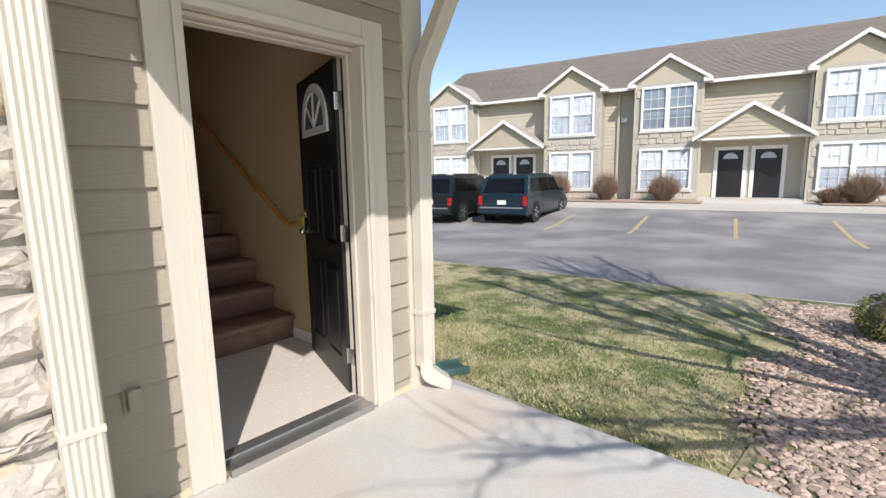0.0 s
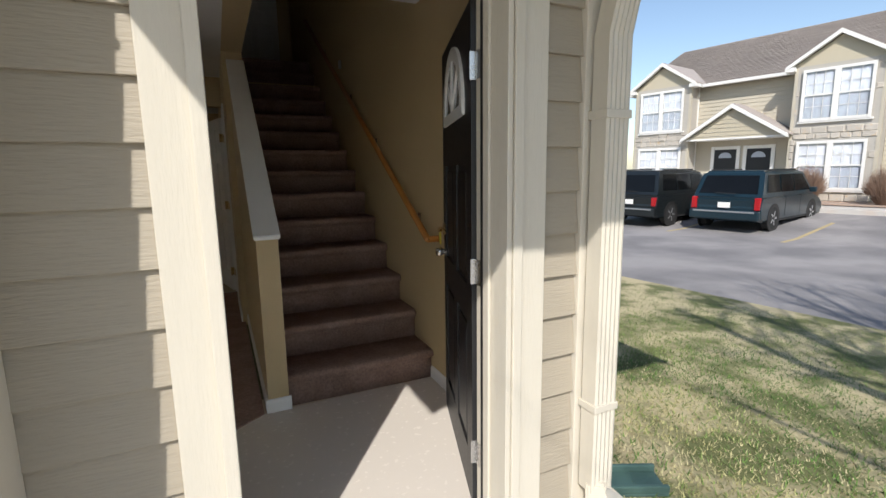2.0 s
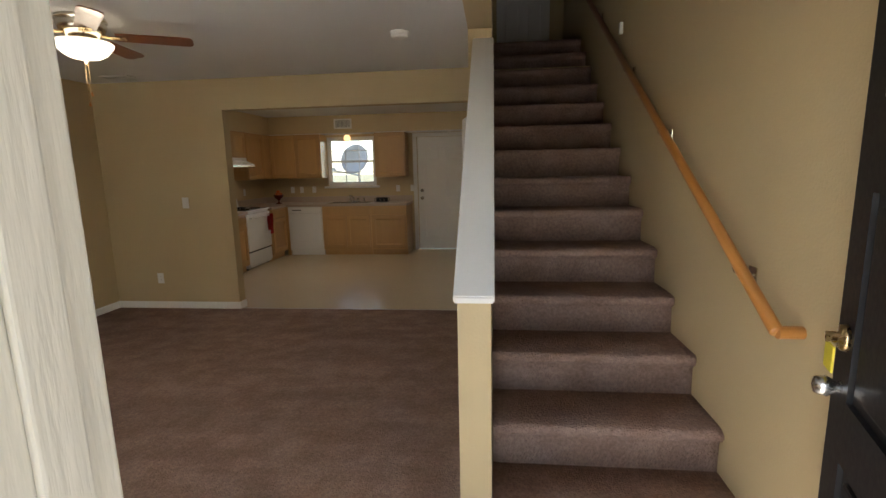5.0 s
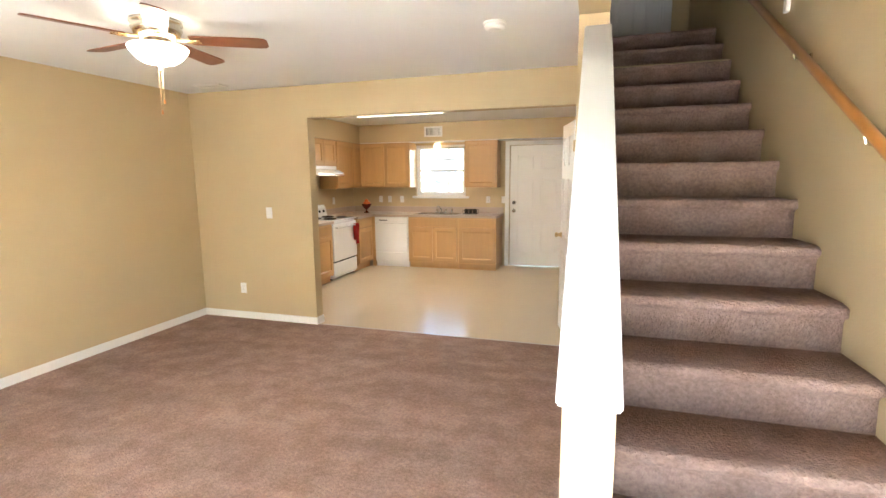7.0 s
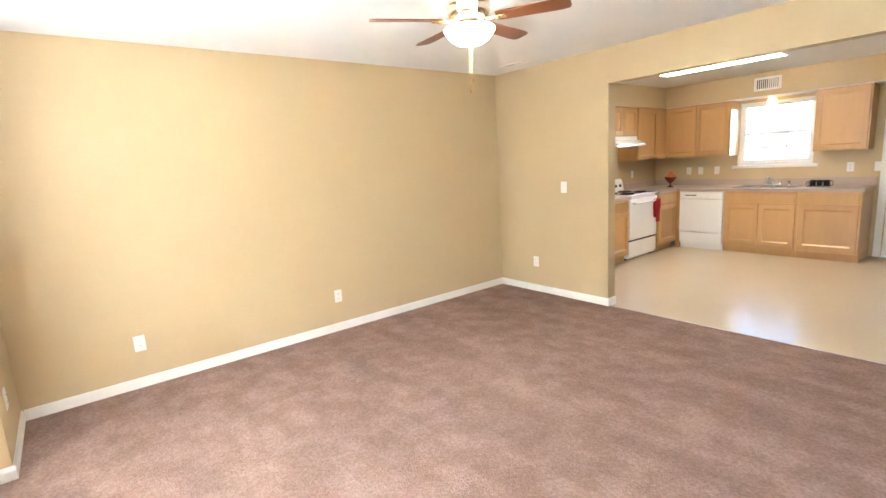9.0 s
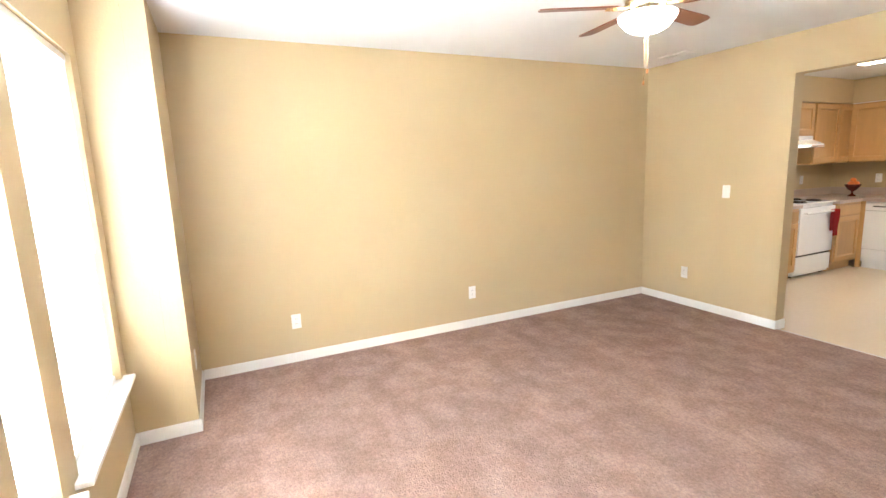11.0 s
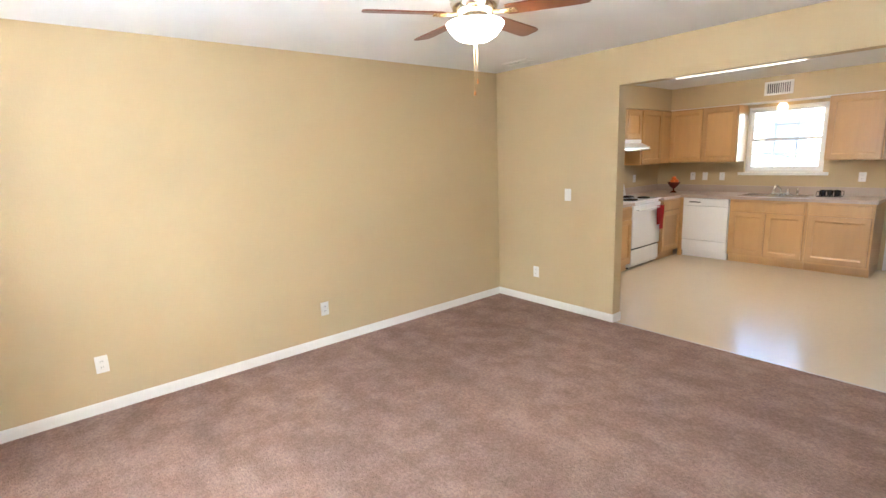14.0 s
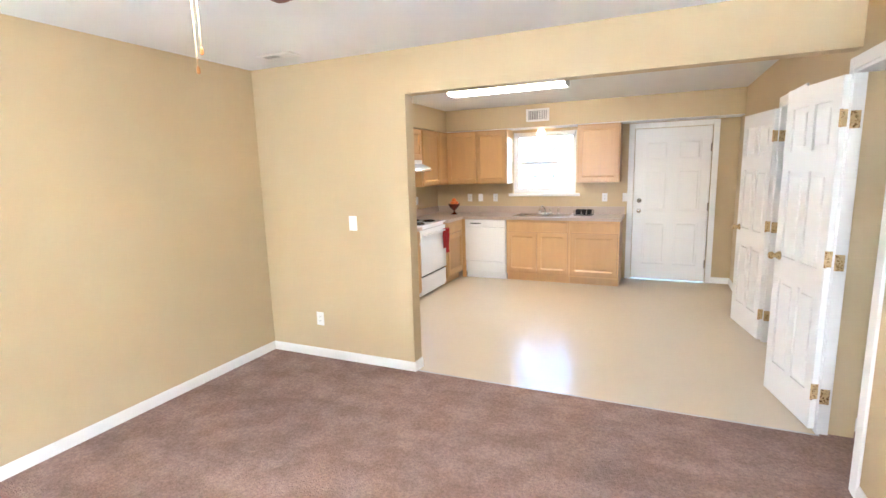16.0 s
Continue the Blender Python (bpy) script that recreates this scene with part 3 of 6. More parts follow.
STONES = [rough_stone(0.25, 0.16, 0.045, rng) for _ in range(14)]
x = 2.478
while x > 1.2:
    col = rng.uniform(0.16, 0.30)
    z = -0.02
    while z < 2.6:
        h = rng.uniform(0.09, 0.34)
        for w, shift in (((col, 0.0),) if h < 0.22 or rng.random() < 0.6 else ((col * 0.55, 0.0), (col * 0.42, col * 0.57))):
            x1 = x - shift
            x0 = x1 - w
            beside = not (x0 < 2.15 and z + h > 0.35 and z < 2.20)
            if not beside and x1 > 2.20:
                x0, beside = 2.155, True
            if beside:
                ob = new("stone", rng.choice(STONES))
                ob.scale = ((x1 - x0 - 0.012) / 0.25, 1, (h - 0.014) / 0.16)
                ob.location = ((x0 + x1) / 2, 3.957, z + h / 2)
                ob.rotation_euler = (0, rng.uniform(-0.14, 0.14), 0)
                ob.parent = veneer
        z += h
    x -= col

# porch roof over the door
porch = bmesh.new()
prism(porch, [(2.44, 2.53), (4.30, 2.53), (4.30, 2.58), (3.33, 3.22), (2.44, 2.58)], "y", 2.95, 4.30)
structure("porch_roof", porch, CREAM, "cream porch gable over the entry door", "roof")
slab = bmesh.new()
prism(slab, [(2.36, 2.56), (3.33, 3.24), (4.38, 2.54), (4.38, 2.60), (3.33, 3.31), (2.36, 2.62)], "y", 2.86, 4.30)
bmesh.ops.transform(slab, matrix=Matrix.Translation((0, 0, 0.02)), verts=slab.verts)
structure("porch_shingles", slab, SHINGLE, "brown-grey shingles of the porch gable", "roof")
# plain slab added out of view to keep sunlight out of the rooms
structure("roof_house", boxed(-1.3, 4.75, 3.9, 13.2, 5.33, 5.45), SHINGLE, "unseen flat roof slab that keeps the sun out of the house", "roof")

# ---- entry door, open ----


def hinge_plates(parent, x, y, zs, mat, side=1):
    for z in zs:
        h = bmesh.new()
        box(h, x - 0.004, x + 0.004, y - 0.045, y + 0.04, z - 0.05, z + 0.05, 0.002)
        rod(h, (x, y - 0.004, z - 0.052), (x, y - 0.004, z + 0.052), 0.008)
        part("hinge", h, mat, parent, "shiny metal hinge")


def panel_door(root, w, h, t, mat, panels, recess=0.008):
    """A slab standing from x=0 to w, y=-t/2 to t/2, with moulded panels (x0, x1, z0, z1) on both faces."""
    bm = bmesh.new()
    wall(bm, "x", -t / 2, t / 2, 0, w, 0.008, h, panels)
    part("slab", bm, mat, root)
    for x0, x1, z0, z1 in panels:
        p = bmesh.new()
        box(p, x0 + 0.001, x1 - 0.001, -t / 2 + recess + 0.006, t / 2 - recess - 0.006, z0 + 0.001, z1 - 0.001)
        box(p, x0 + 0.028, x1 - 0.028, -t / 2 + 0.002, t / 2 - 0.002, z0 + 0.028, z1 - 0.028, 0.009)
        part("panel", p, mat, root)


def knob_set(parent, x, y0, z, mat, out=0.06, label=""):
    k = bmesh.new()
    turned(k, [(0.001, 0), (0.032, 0.0), (0.032, 0.006), (0.014, 0.012), (0.011, 0.03), (0.018, 0.036), (0.027, 0.046), (0.027, 0.056), (0.018, out + 0.004), (0.001, out + 0.006)], 16, (x, y0, z), Matrix.Rotation(radians(90), 4, "X"))
    part("knob", k, mat, parent, label, smooth=True)


SIX = [(0.12, 0.405, 0.22, 0.80), (0.505, 0.79, 0.22, 0.80), (0.12, 0.405, 0.95, 1.50), (0.505, 0.79, 0.95, 1.50), (0.12, 0.405, 1.62, 1.88), (0.505, 0.79, 1.62, 1.88)]
entry = thing("door_1", (3.945, 4.475, 0.0), "open black painted steel entry door with a fan light", "door", turn=71.5)
panel_door(entry, 0.885, 2.0, 0.045, BLACK_PAINT, [(0.12, 0.40, 0.20, 0.78), (0.50, 0.78, 0.20, 0.78), (0.12, 0.40, 0.93, 1.42), (0.50, 0.78, 0.93, 1.42)], 0.006)
fan_frame = bmesh.new()
for r0, r1, y0, y1 in ((0.24, 0.30, 0.0225, 0.036), (0.24, 0.30, -0.036, -0.0225)):
    n = 20
    for i in range(n):
        a0, a1 = math.pi * i / n, math.pi * (i + 1) / n
        q = [(0.442 + r * math.cos(a), 1.655 + r * 0.92 * math.sin(a)) for r, a in ((r0, a0), (r1, a0), (r1, a1), (r0, a1))]
        prism(fan_frame, q, "y", y0, y1)
    box(fan_frame, 0.142, 0.742, y0, y1, 1.615, 1.66, 0.003)
    for i in range(1, 4):
        a = math.pi * i / 4
        rod(fan_frame, (0.442, (y0 + y1) / 2, 1.66), (0.442 + 0.25 * math.cos(a), (y0 + y1) / 2, 1.655 + 0.232 * math.sin(a)), 0.009, segments=6)
part("fan_light_frame", fan_frame, WHITE_TRIM, entry, "white half-round window frame")
pane = bmesh.new()
prism(pane, [(0.442 + 0.25 * math.cos(math.pi * i / 20), 1.655 + 0.232 * math.sin(math.pi * i / 20)) for i in range(21)], "y", -0.028, 0.028)
part("pane", pane, FAR_GLASS, entry, "frosted fan light pane")
knob_set(entry, 0.825, -0.0225, 0.95, STEEL, 0.075, "steel door knob")
bolt = bmesh.new()
turned(bolt, [(0.001, 0), (0.032, 0.0), (0.03, 0.045), (0.02, 0.055), (0.001, 0.056)], 16, (0.825, -0.0225, 1.09), Matrix.Rotation(radians(90), 4, "X"))
part("deadbolt", bolt, STEEL, entry, "steel deadbolt", smooth=True)
k2 = bmesh.new()
turned(k2, [(0.001, 0), (0.03, 0.0), (0.012, 0.03), (0.026, 0.05), (0.02, 0.075), (0.001, 0.08)], 16, (0.825, 0.0, 0.95), Matrix.Rotation(radians(-90), 4, "X"))
part("knob", k2, STEEL, entry, "steel door knob", smooth=True)
inner = bmesh.new()
turned(inner, [(0.001, 0), (0.033, 0.0), (0.031, 0.012), (0.014, 0.016), (0.013, 0.04), (0.001, 0.041)], 16, (0.825, 0.0225, 1.075), Matrix.Rotation(radians(-90), 4, "X"))
part("thumb_turn", inner, BRASS, entry, "brass deadbolt thumb turn", smooth=True)
tag = boxed(0.79, 0.85, 0.050, 0.056, 0.995, 1.06, 0.004)
part("key_tag", tag, YELLOW_TAG, entry, "yellow paper key tag")
part("latch_plate", boxed(0.884, 0.888, -0.012, 0.012, 0.89, 1.0, 0.001), STEEL, entry)
hinge_plates(entry, -0.002, -0.012, (0.25, 1.01, 1.77), STEEL)
for z in (0.25, 1.01, 1.77):
    part("hinge_tape", boxed(0.001, 0.035, -0.0255, -0.0235, z - 0.055, z + 0.055, 0.001), TEAL_TAPE, entry, "teal masking tape on the hinge")
part("sweep", boxed(0.002, 0.883, -0.020, 0.020, 0.010, 0.03, 0.003), DARK, entry)
plates = thing("strike_hinges", (3.936, 4.45, 0.25), "shiny hinge leaves screwed to the door jamb", "hinge")
for z in (0.0, 0.76, 1.52):
    part("leaf", boxed(-0.003, 0.0005, -0.06, 0.015, z - 0.05, z + 0.05, 0.001), STEEL, plates)
weather = single("weatherstrip", boxed(3.926, 3.936, 4.405, 4.42, 0.02, 1.99, 0.003), DARK, "dark rubber weatherstrip along the jamb", "weatherstrip")

# ---- stair ----
stair = thing("staircase", (3.346, 5.72, 0.0), "steep straight stair covered in brown carpet", "stair")
GO, RISE, WIDE = 0.30, 0.2015, X_RIGHT - 3.346 - 0.002
rng = random.Random(11)


def tread(k, rng):
    """One carpeted step with a soft rolled nosing."""
    bm = bmesh.new()
    deep = GO + 0.05 if k < 13 else 1.4
    prof = [(deep, RISE), (0.05, RISE)]
    for i in range(7):
        a = math.pi / 2 + math.pi * i / 6
        prof.append((0.0 + 0.026 * math.cos(a), RISE - 0.027 + 0.027 * math.sin(a)))
    prof += [(0.012, RISE - 0.07), (0.010, 0.0), (deep, 0.0)]
    n = 24
    rings = []
    for i in range(n + 1):
        x = WIDE * i / n
        ring = []
        for j, (y, z) in enumerate(prof):
            soft = 0.006 if 0 < j < len(prof) - 2 else 0
            ring.append(bm.verts.new((x, y + soft * rng.uniform(-1, 1), z + soft * 0.6 * rng.uniform(-1, 1))))
        rings.append(ring)
    m = len(prof)
    for lo, hi in zip(rings, rings[1:]):
        for j in range(m):
            bm.faces.new((lo[j], lo[(j + 1) % m], hi[(j + 1) % m], hi[j]))
    bm.faces.new(rings[0])
    bm.faces.new(rings[-1])
    bmesh.ops.transform(bm, matrix=Matrix.Translation((0.001, GO * k, RISE * k)), verts=bm.verts)
    return bm


for k in range(14):
    part("step", tread(k, rng), CARPET, stair, smooth=True)
under = bmesh.new()
prism(under, [(0.3, 0.0), (13 * GO + 0.3, 13 * RISE), (13 * GO + 0.3, 13 * RISE - 0.2), (0.6, 0.0)], "x", 0.002, WIDE)
part("underside", under, TAN_WALL, stair)

rail = thing("handrail", (4.215, 5.565, 0.975), "orange varnished oak handrail fixed to the stair wall", "handrail")
SR = 0.61
rbar = bmesh.new()
turned(rbar, [(0.001, 0), (0.019, 0.0), (0.021, 0.004), (0.021, 4.396), (0.001, 4.4)], 14, (0, 0.02, 0.0), Matrix.Rotation(-(math.pi / 2 - math.atan(SR)), 4, "X"))
part("rail", rbar, OAK_RAIL, rail, smooth=True)
ret = bmesh.new()
rod(ret, (0.0, 0.02, 0.0), (0.073, 0.02, 0.0), 0.020, segments=14)
part("return", ret, OAK_RAIL, rail)
for y in (0.30, 1.2, 1.95, 3.0):
    br = bmesh.new()
    z = y * SR
    rod(br, (0.0, y + 0.02, z - 0.022), (0.01, y + 0.02, z - 0.06), 0.006)
    rod(br, (0.01, y + 0.02, z - 0.06), (0.07, y + 0.02, z - 0.075), 0.006)
    box(br, 0.068, 0.0745, y - 0.005, y + 0.045, z - 0.11, z - 0.04, 0.002)
    part("bracket", br, NICKEL, rail, "nickel wall bracket")
part("wall_block", boxed(0.05, 0.0745, 2.30, 2.34, 2.34 * SR + 0.02, 2.34 * SR + 0.10, 0.006), WHITE_PLASTIC, rail)

# ---- baseboards and inner trim ----


def baseboard(name, axis, face, a, b, side):
    """A moulded board 8 cm high on a wall face; side: +1 when the room lies towards plus."""
    prof = [(0, 0.004), (0.013, 0.004), (0.013, 0.062), (0.009, 0.078), (0.004, 0.084), (0, 0.084)]
    bm = bmesh.new()
    prism(bm, [(face + side * p, q) for p, q in prof], "y" if axis == "y" else "x", a, b)
    return structure(name, bm, WHITE_TRIM, "white painted baseboard", "baseboard")


baseboard("baseboard", "y", X_LEFT + 0.001, Y_FRONT + 0.014, Y_MID - 0.014, 1)
baseboard("baseboard", "x", Y_MID - 0.001, X_LEFT + 0.001, 0.583, -1)
baseboard("baseboard", "y", 0.571, Y_MID - 0.001, Y_MID + 0.121, 1)
baseboard("baseboard", "x", Y_FRONT + 0.001, X_LEFT + 0.001, -0.079, 1)
baseboard("baseboard", "y", -0.079, 4.111, Y_FRONT + 0.014, 1)
baseboard("baseboard", "x", 4.111, -0.065, 2.29, 1)
baseboard("baseboard", "x", Y_FRONT + 0.001, 2.31, 2.98, 1)
baseboard("baseboard", "y", X_RIGHT - 0.001, Y_FRONT + 0.01, 5.72, -1)
baseboard("baseboard", "x", 5.699, 3.215, 3.358, -1)
baseboard("baseboard", "y", 3.227, 5.70, 7.61, -1)
baseboard("baseboard", "y", X_STAIR - 0.001, 7.63, 8.33, -1)
baseboard("baseboard", "y", X_STAIR - 0.001, 9.03, 9.83, -1)
baseboard("baseboard", "y", X_STAIR - 0.001, 10.64, 12.79, -1)
baseboard("baseboard", "x", Y_BACK - 0.001, 2.962, 3.17, -1)
baseboard("baseboard", "x", 9.399, 3.36, 4.28, -1)
single("carpet_strip", boxed(0.585, X_STAIR - 0.002, Y_MID + 0.008, Y_MID + 0.022, -0.001, 0.013, 0.004), ALUMINIUM, "thin metal strip between carpet and vinyl", "floor strip")

# ---- wall plates and ceiling fittings ----


def outlet(name, at, turn, kind, label, category):
    """A wall plate whose back lies at its origin, facing its local -y."""
    ob = thing(name, at, label, category, name + "s", turn)
    part("plate", boxed(-0.036, 0.036, -0.0065, -0.0005, -0.058, 0.058, 0.003), WHITE_PLASTIC, ob)
    if kind == "switch":
        part("toggle", boxed(-0.016, 0.016, -0.0105, -0.0065, -0.033, 0.033, 0.002), WHITE_PLASTIC, ob)
    else:
        for z in (-0.02, 0.02):
            s = part("socket", boxed(-0.016, 0.016, -0.009, -0.0065, z - 0.014, z + 0.014, 0.003), WHITE_PLASTIC, ob)
            for x in (-0.006, 0.006):
                part("slot", boxed(x - 0.0012, x + 0.0012, -0.0095, -0.0089, z - 0.004, z + 0.006), DARK, s)
    return ob


outlet("wall_outlet", (X_LEFT, 5.13, 0.34), 90, "outlet", "white outlet low on the long tan wall", "outlet")
outlet("wall_outlet", (X_LEFT, 6.72, 0.34), 90, "outlet", "white outlet low on the long tan wall", "outlet")
outlet("wall_outlet", (-0.33, Y_MID, 0.35), 0, "outlet", "white outlet low on the wall beside the kitchen", "outlet")
outlet("light_switch", (0.062, Y_MID, 1.18), 0, "switch", "white light switch beside the kitchen opening", "switch")
outlet("wall_outlet", (-0.35, Y_FRONT, 0.36), 180, "outlet", "white outlet low beside the window bay", "outlet")
for x, k in ((-0.42, "outlet"), (-0.24, "switch"), (0.0, "outlet"), (1.60, "outlet"), (1.87, "switch")):
    outlet("wall_outlet" if k == "outlet" else "light_switch", (x, Y_BACK, 1.14), 0, k, "white wall plate over the kitchen counter", k)
outlet("wall_outlet", (X_KITCHEN, 12.05, 1.14), 90, "outlet", "white outlet beside the stove", "outlet")

smoke = thing("smoke_detector", (2.70, 7.60, CEIL), "round white smoke detector on the ceiling", "smoke detector")
part("base", turned(bmesh.new(), [(0.001, 0), (0.068, 0.0), (0.068, -0.012), (0.001, -0.013)], 24), WHITE_PLASTIC, smoke, smooth=False)
part("cover", turned(bmesh.new(), [(0.001, -0.013), (0.062, -0.013), (0.060, -0.032), (0.045, -0.042), (0.001, -0.044)], 24), WHITE_PLASTIC, smoke)


def register(name, at, w, h, label, flat=True, turn=0):
    """A louvred air register; flat on a ceiling, else on a wall facing local -y."""
    ob = thing(name, at, label, "air vent", "air registers", turn)
    m = Matrix() if flat else Matrix.Rotation(radians(-90), 4, "X")
    f = bmesh.new()
    for x0, x1, y0, y1 in ((-w / 2, w / 2, -h / 2, -h / 2 + 0.025), (-w / 2, w / 2, h / 2 - 0.025, h / 2), (-w / 2, -w / 2 + 0.025, -h / 2 + 0.025, h / 2 - 0.025), (w / 2 - 0.025, w / 2, -h / 2 + 0.025, h / 2 - 0.025)):
        box(f, x0, x1, y0, y1, -0.012, -0.001, 0.002, m=m)
    part("frame", f, WHITE_PLASTIC, ob)
    part("backing", box(bmesh.new(), -w / 2 + 0.02, w / 2 - 0.02, -h / 2 + 0.02, h / 2 - 0.02, -0.0035, -0.001, m=m), DARK, ob)
    n = max(3, int((w - 0.05) / 0.022))
    for i in range(n):
        x = -w / 2 + 0.03 + (w - 0.06) * i / (n - 1)
        part("slat", box(bmesh.new(), -0.008, 0.008, -h / 2 + 0.025, h / 2 - 0.025, -0.001, 0.0005, m=m @ Matrix.Translation((x, 0, -0.008)) @ Matrix.Rotation(radians(35 if i < n / 2 else -35), 4, "Y")), WHITE_PLASTIC, ob)
    return ob


register("ceiling_vent", (-0.30, 8.61, CEIL), 0.30, 0.13, "white louvred register on the living room ceiling", turn=0)
register("ceiling_vent", (-0.28, 10.15, CEIL), 0.30, 0.15, "white louvred register on the kitchen ceiling", turn=90)

# ceiling fan with lamp
fan = thing("ceiling_fan", (FAN[0], FAN[1], CEIL), "brass ceiling fan with five cherry blades and a lit bowl", "ceiling fan")
fan.scale = (0.92, 0.92, 0.86)
fan.rotation_euler = (0, 0, radians(13))
part("housing", turned(bmesh.new(), [(0.001, 0), (0.145, 0.0), (0.15, -0.02), (0.135, -0.035), (0.145, -0.05), (0.128, -0.095), (0.085, -0.135), (0.001, -0.142)], 32), NICKEL, fan, "polished brass motor housing", smooth=True)
part("switch_cup", turned(bmesh.new(), [(0.001, -0.140), (0.055, -0.140), (0.055, -0.155), (0.10, -0.160), (0.10, -0.167), (0.001, -0.168)], 24), NICKEL, fan, smooth=True)
part("bowl", turned(bmesh.new(), [(0.10, -0.168), (0.165, -0.164), (0.172, -0.172), (0.168, -0.188), (0.152, -0.212), (0.126, -0.244), (0.09, -0.268), (0.03, -0.280), (0.001, -0.281)], 32), BOWL_GLOW, fan, "glowing frosted glass bowl", smooth=True)
part("finial", turned(bmesh.new(), [(0.001, -0.280), (0.022, -0.281), (0.02, -0.290), (0.009, -0.293), (0.010, -0.305), (0.001, -0.31)], 16), NICKEL, fan, smooth=True)
for k in range(5):
    a = radians(15 + 72 * k)
    turn = Matrix.Rotation(a, 4, "Z")
    iron = bmesh.new()
    rod(iron, (0.08, 0, -0.105), (0.17, 0, -0.122), 0.012, 0.009)
    box(iron, 0.16, 0.25, -0.035, 0.035, -0.126, -0.119, 0.003)
    turned(iron, [(0.001, -0.136), (0.018, -0.134), (0.018, -0.117), (0.001, -0.116)], 12, (0.20, 0, 0))
    bmesh.ops.transform(iron, matrix=turn, verts=iron.verts)
    part("blade_iron", iron, BRASS, fan)
    blade = bmesh.new()
    prism(blade, [(0.19, -0.052), (0.22, -0.058), (0.60, -0.068), (0.645, -0.060), (0.66, -0.035), (0.66, 0.035), (0.645, 0.060), (0.60, 0.068), (0.22, 0.058), (0.19, 0.052)], "z", -0.004, 0.004)
    bmesh.ops.transform(blade, matrix=turn @ Matrix.Translation((0, 0, -0.114)) @ Matrix.Rotation(radians(-11), 4, "X"), verts=blade.verts)
    part("blade", blade, CHERRY, fan)
for x, d in ((0.01, 0.20), (-0.012, 0.27)):
    ch = bmesh.new()
    for i in range(int(d / 0.009)):
        turned(ch, [(0.0005, -0.0035), (0.0028, 0), (0.0005, 0.0035)], 5, (x, 0.0, -0.308 - i * 0.009))
    chain = part("pull_chain", ch, BRASS, fan)
    part("pull", turned(bmesh.new(), [(0.001, -0.022), (0.007, -0.018), (0.006, 0.0), (0.002, 0.01), (0.0005, 0.011)], 10, (x, 0, -0.308 - d - 0.006)), OAK_RAIL, chain)

# ---- bay window with blinds ----


def sash_window(root, x0, x1, z0, z1, y0, y1, grid, pane_mat=CLEAR):
    """A double-hung window: frame, two sashes with panes; grid: bars across and up in each sash."""
    mid = (z0 + z1) / 2
    f = bmesh.new()
    wall(f, "x", y0, y1, x0 + 0.001, x1 - 0.001, z0 + 0.001, z1 - 0.001, [(x0 + 0.035, x1 - 0.035, z0 + 0.035, z1 - 0.035)])
    part("window_frame", f, WHITE_TRIM, root)
    for a, b, ya in ((z0 + 0.036, mid + 0.015, y0 + 0.012), (mid - 0.015, z1 - 0.036, y0 + 0.030)):
        s = bmesh.new()
        wall(s, "x", ya, ya + 0.016, x0 + 0.036, x1 - 0.036, a, b, [(x0 + 0.07, x1 - 0.07, a + 0.034, b - 0.034)])
        sash = part("sash", s, WHITE_TRIM, root)
        pane = part("pane", boxed(x0 + 0.068, x1 - 0.068, ya + 0.006, ya + 0.009, a + 0.032, b - 0.032), pane_mat, sash)
        pane.visible_shadow = False
        for i in range(1, grid[0]):
            x = x0 + 0.07 + (x1 - x0 - 0.14) * i / grid[0]
            part("muntin", boxed(x - 0.008, x + 0.008, ya + 0.0095, ya + 0.015, a + 0.034, b - 0.034), WHITE_TRIM, sash)
        for i in range(1, grid[1]):
            z = a + 0.034 + (b - a - 0.068) * i / grid[1]
            part("muntin", boxed(x0 + 0.07, x1 - 0.07, ya + 0.0095, ya + 0.0145, z - 0.008, z + 0.008), WHITE_TRIM, sash)


def slat_mesh(w):
    bm = bmesh.new()
    prof = [(-0.0125, -0.0012), (-0.006, 0.0008), (0.0, 0.0015), (0.006, 0.0008), (0.0125, -0.0012)]
    lo = [(p, q) for p, q in prof]
    prism(bm, lo + [(p, q - 0.0006) for p, q in reversed(prof)], "x", -w / 2, w / 2)
    return mesh_of("slat", bm, BLIND)


for i, (x0, x1) in enumerate(((0.05, 0.95), (1.13, 2.03))):
    win = tagged(new("window_%d" % (i + 1)), "white double-hung bay window", "window", "bay windows", "structure")
    sash_window(win, x0, x1, 0.46, 2.08, 3.992, 4.03, (2, 2))
    part("window_sill", boxed(x0 - 0.06, x1 + 0.06, 4.031, 4.165, 0.438, 0.462, 0.006), WHITE_TRIM, win)
    blind = thing("window_blind", ((x0 + x1) / 2, 4.075, 0.0), "closed white mini blind in the bay window", "blind", "bay blinds")
    part("headrail", boxed(-0.448, 0.448, -0.014, 0.016, 2.045, 2.078, 0.003), WHITE_PLASTIC, blind)
    part("bottom_rail", boxed(-0.446, 0.446, -0.010, 0.010, 0.466, 0.490, 0.003), WHITE_PLASTIC, blind)
    sm = slat_mesh(0.892)
    for k in range(70):
        s = new("slat", sm)
        s.location = (0, 0, 0.502 + k * 0.0221)
        s.rotation_euler = (radians(76), 0, 0)
        s.parent = blind
    for x in (-0.32, 0.32):
        part("cord", rod(bmesh.new(), (x, 0.0, 0.48), (x, 0.0, 2.05), 0.0012, segments=5), WHITE_PLASTIC, blind)
    part("wand", rod(bmesh.new(), (-0.38, 0.022, 1.15), (-0.38, 0.020, 2.04), 0.004, segments=6), WHITE_PLASTIC, blind)
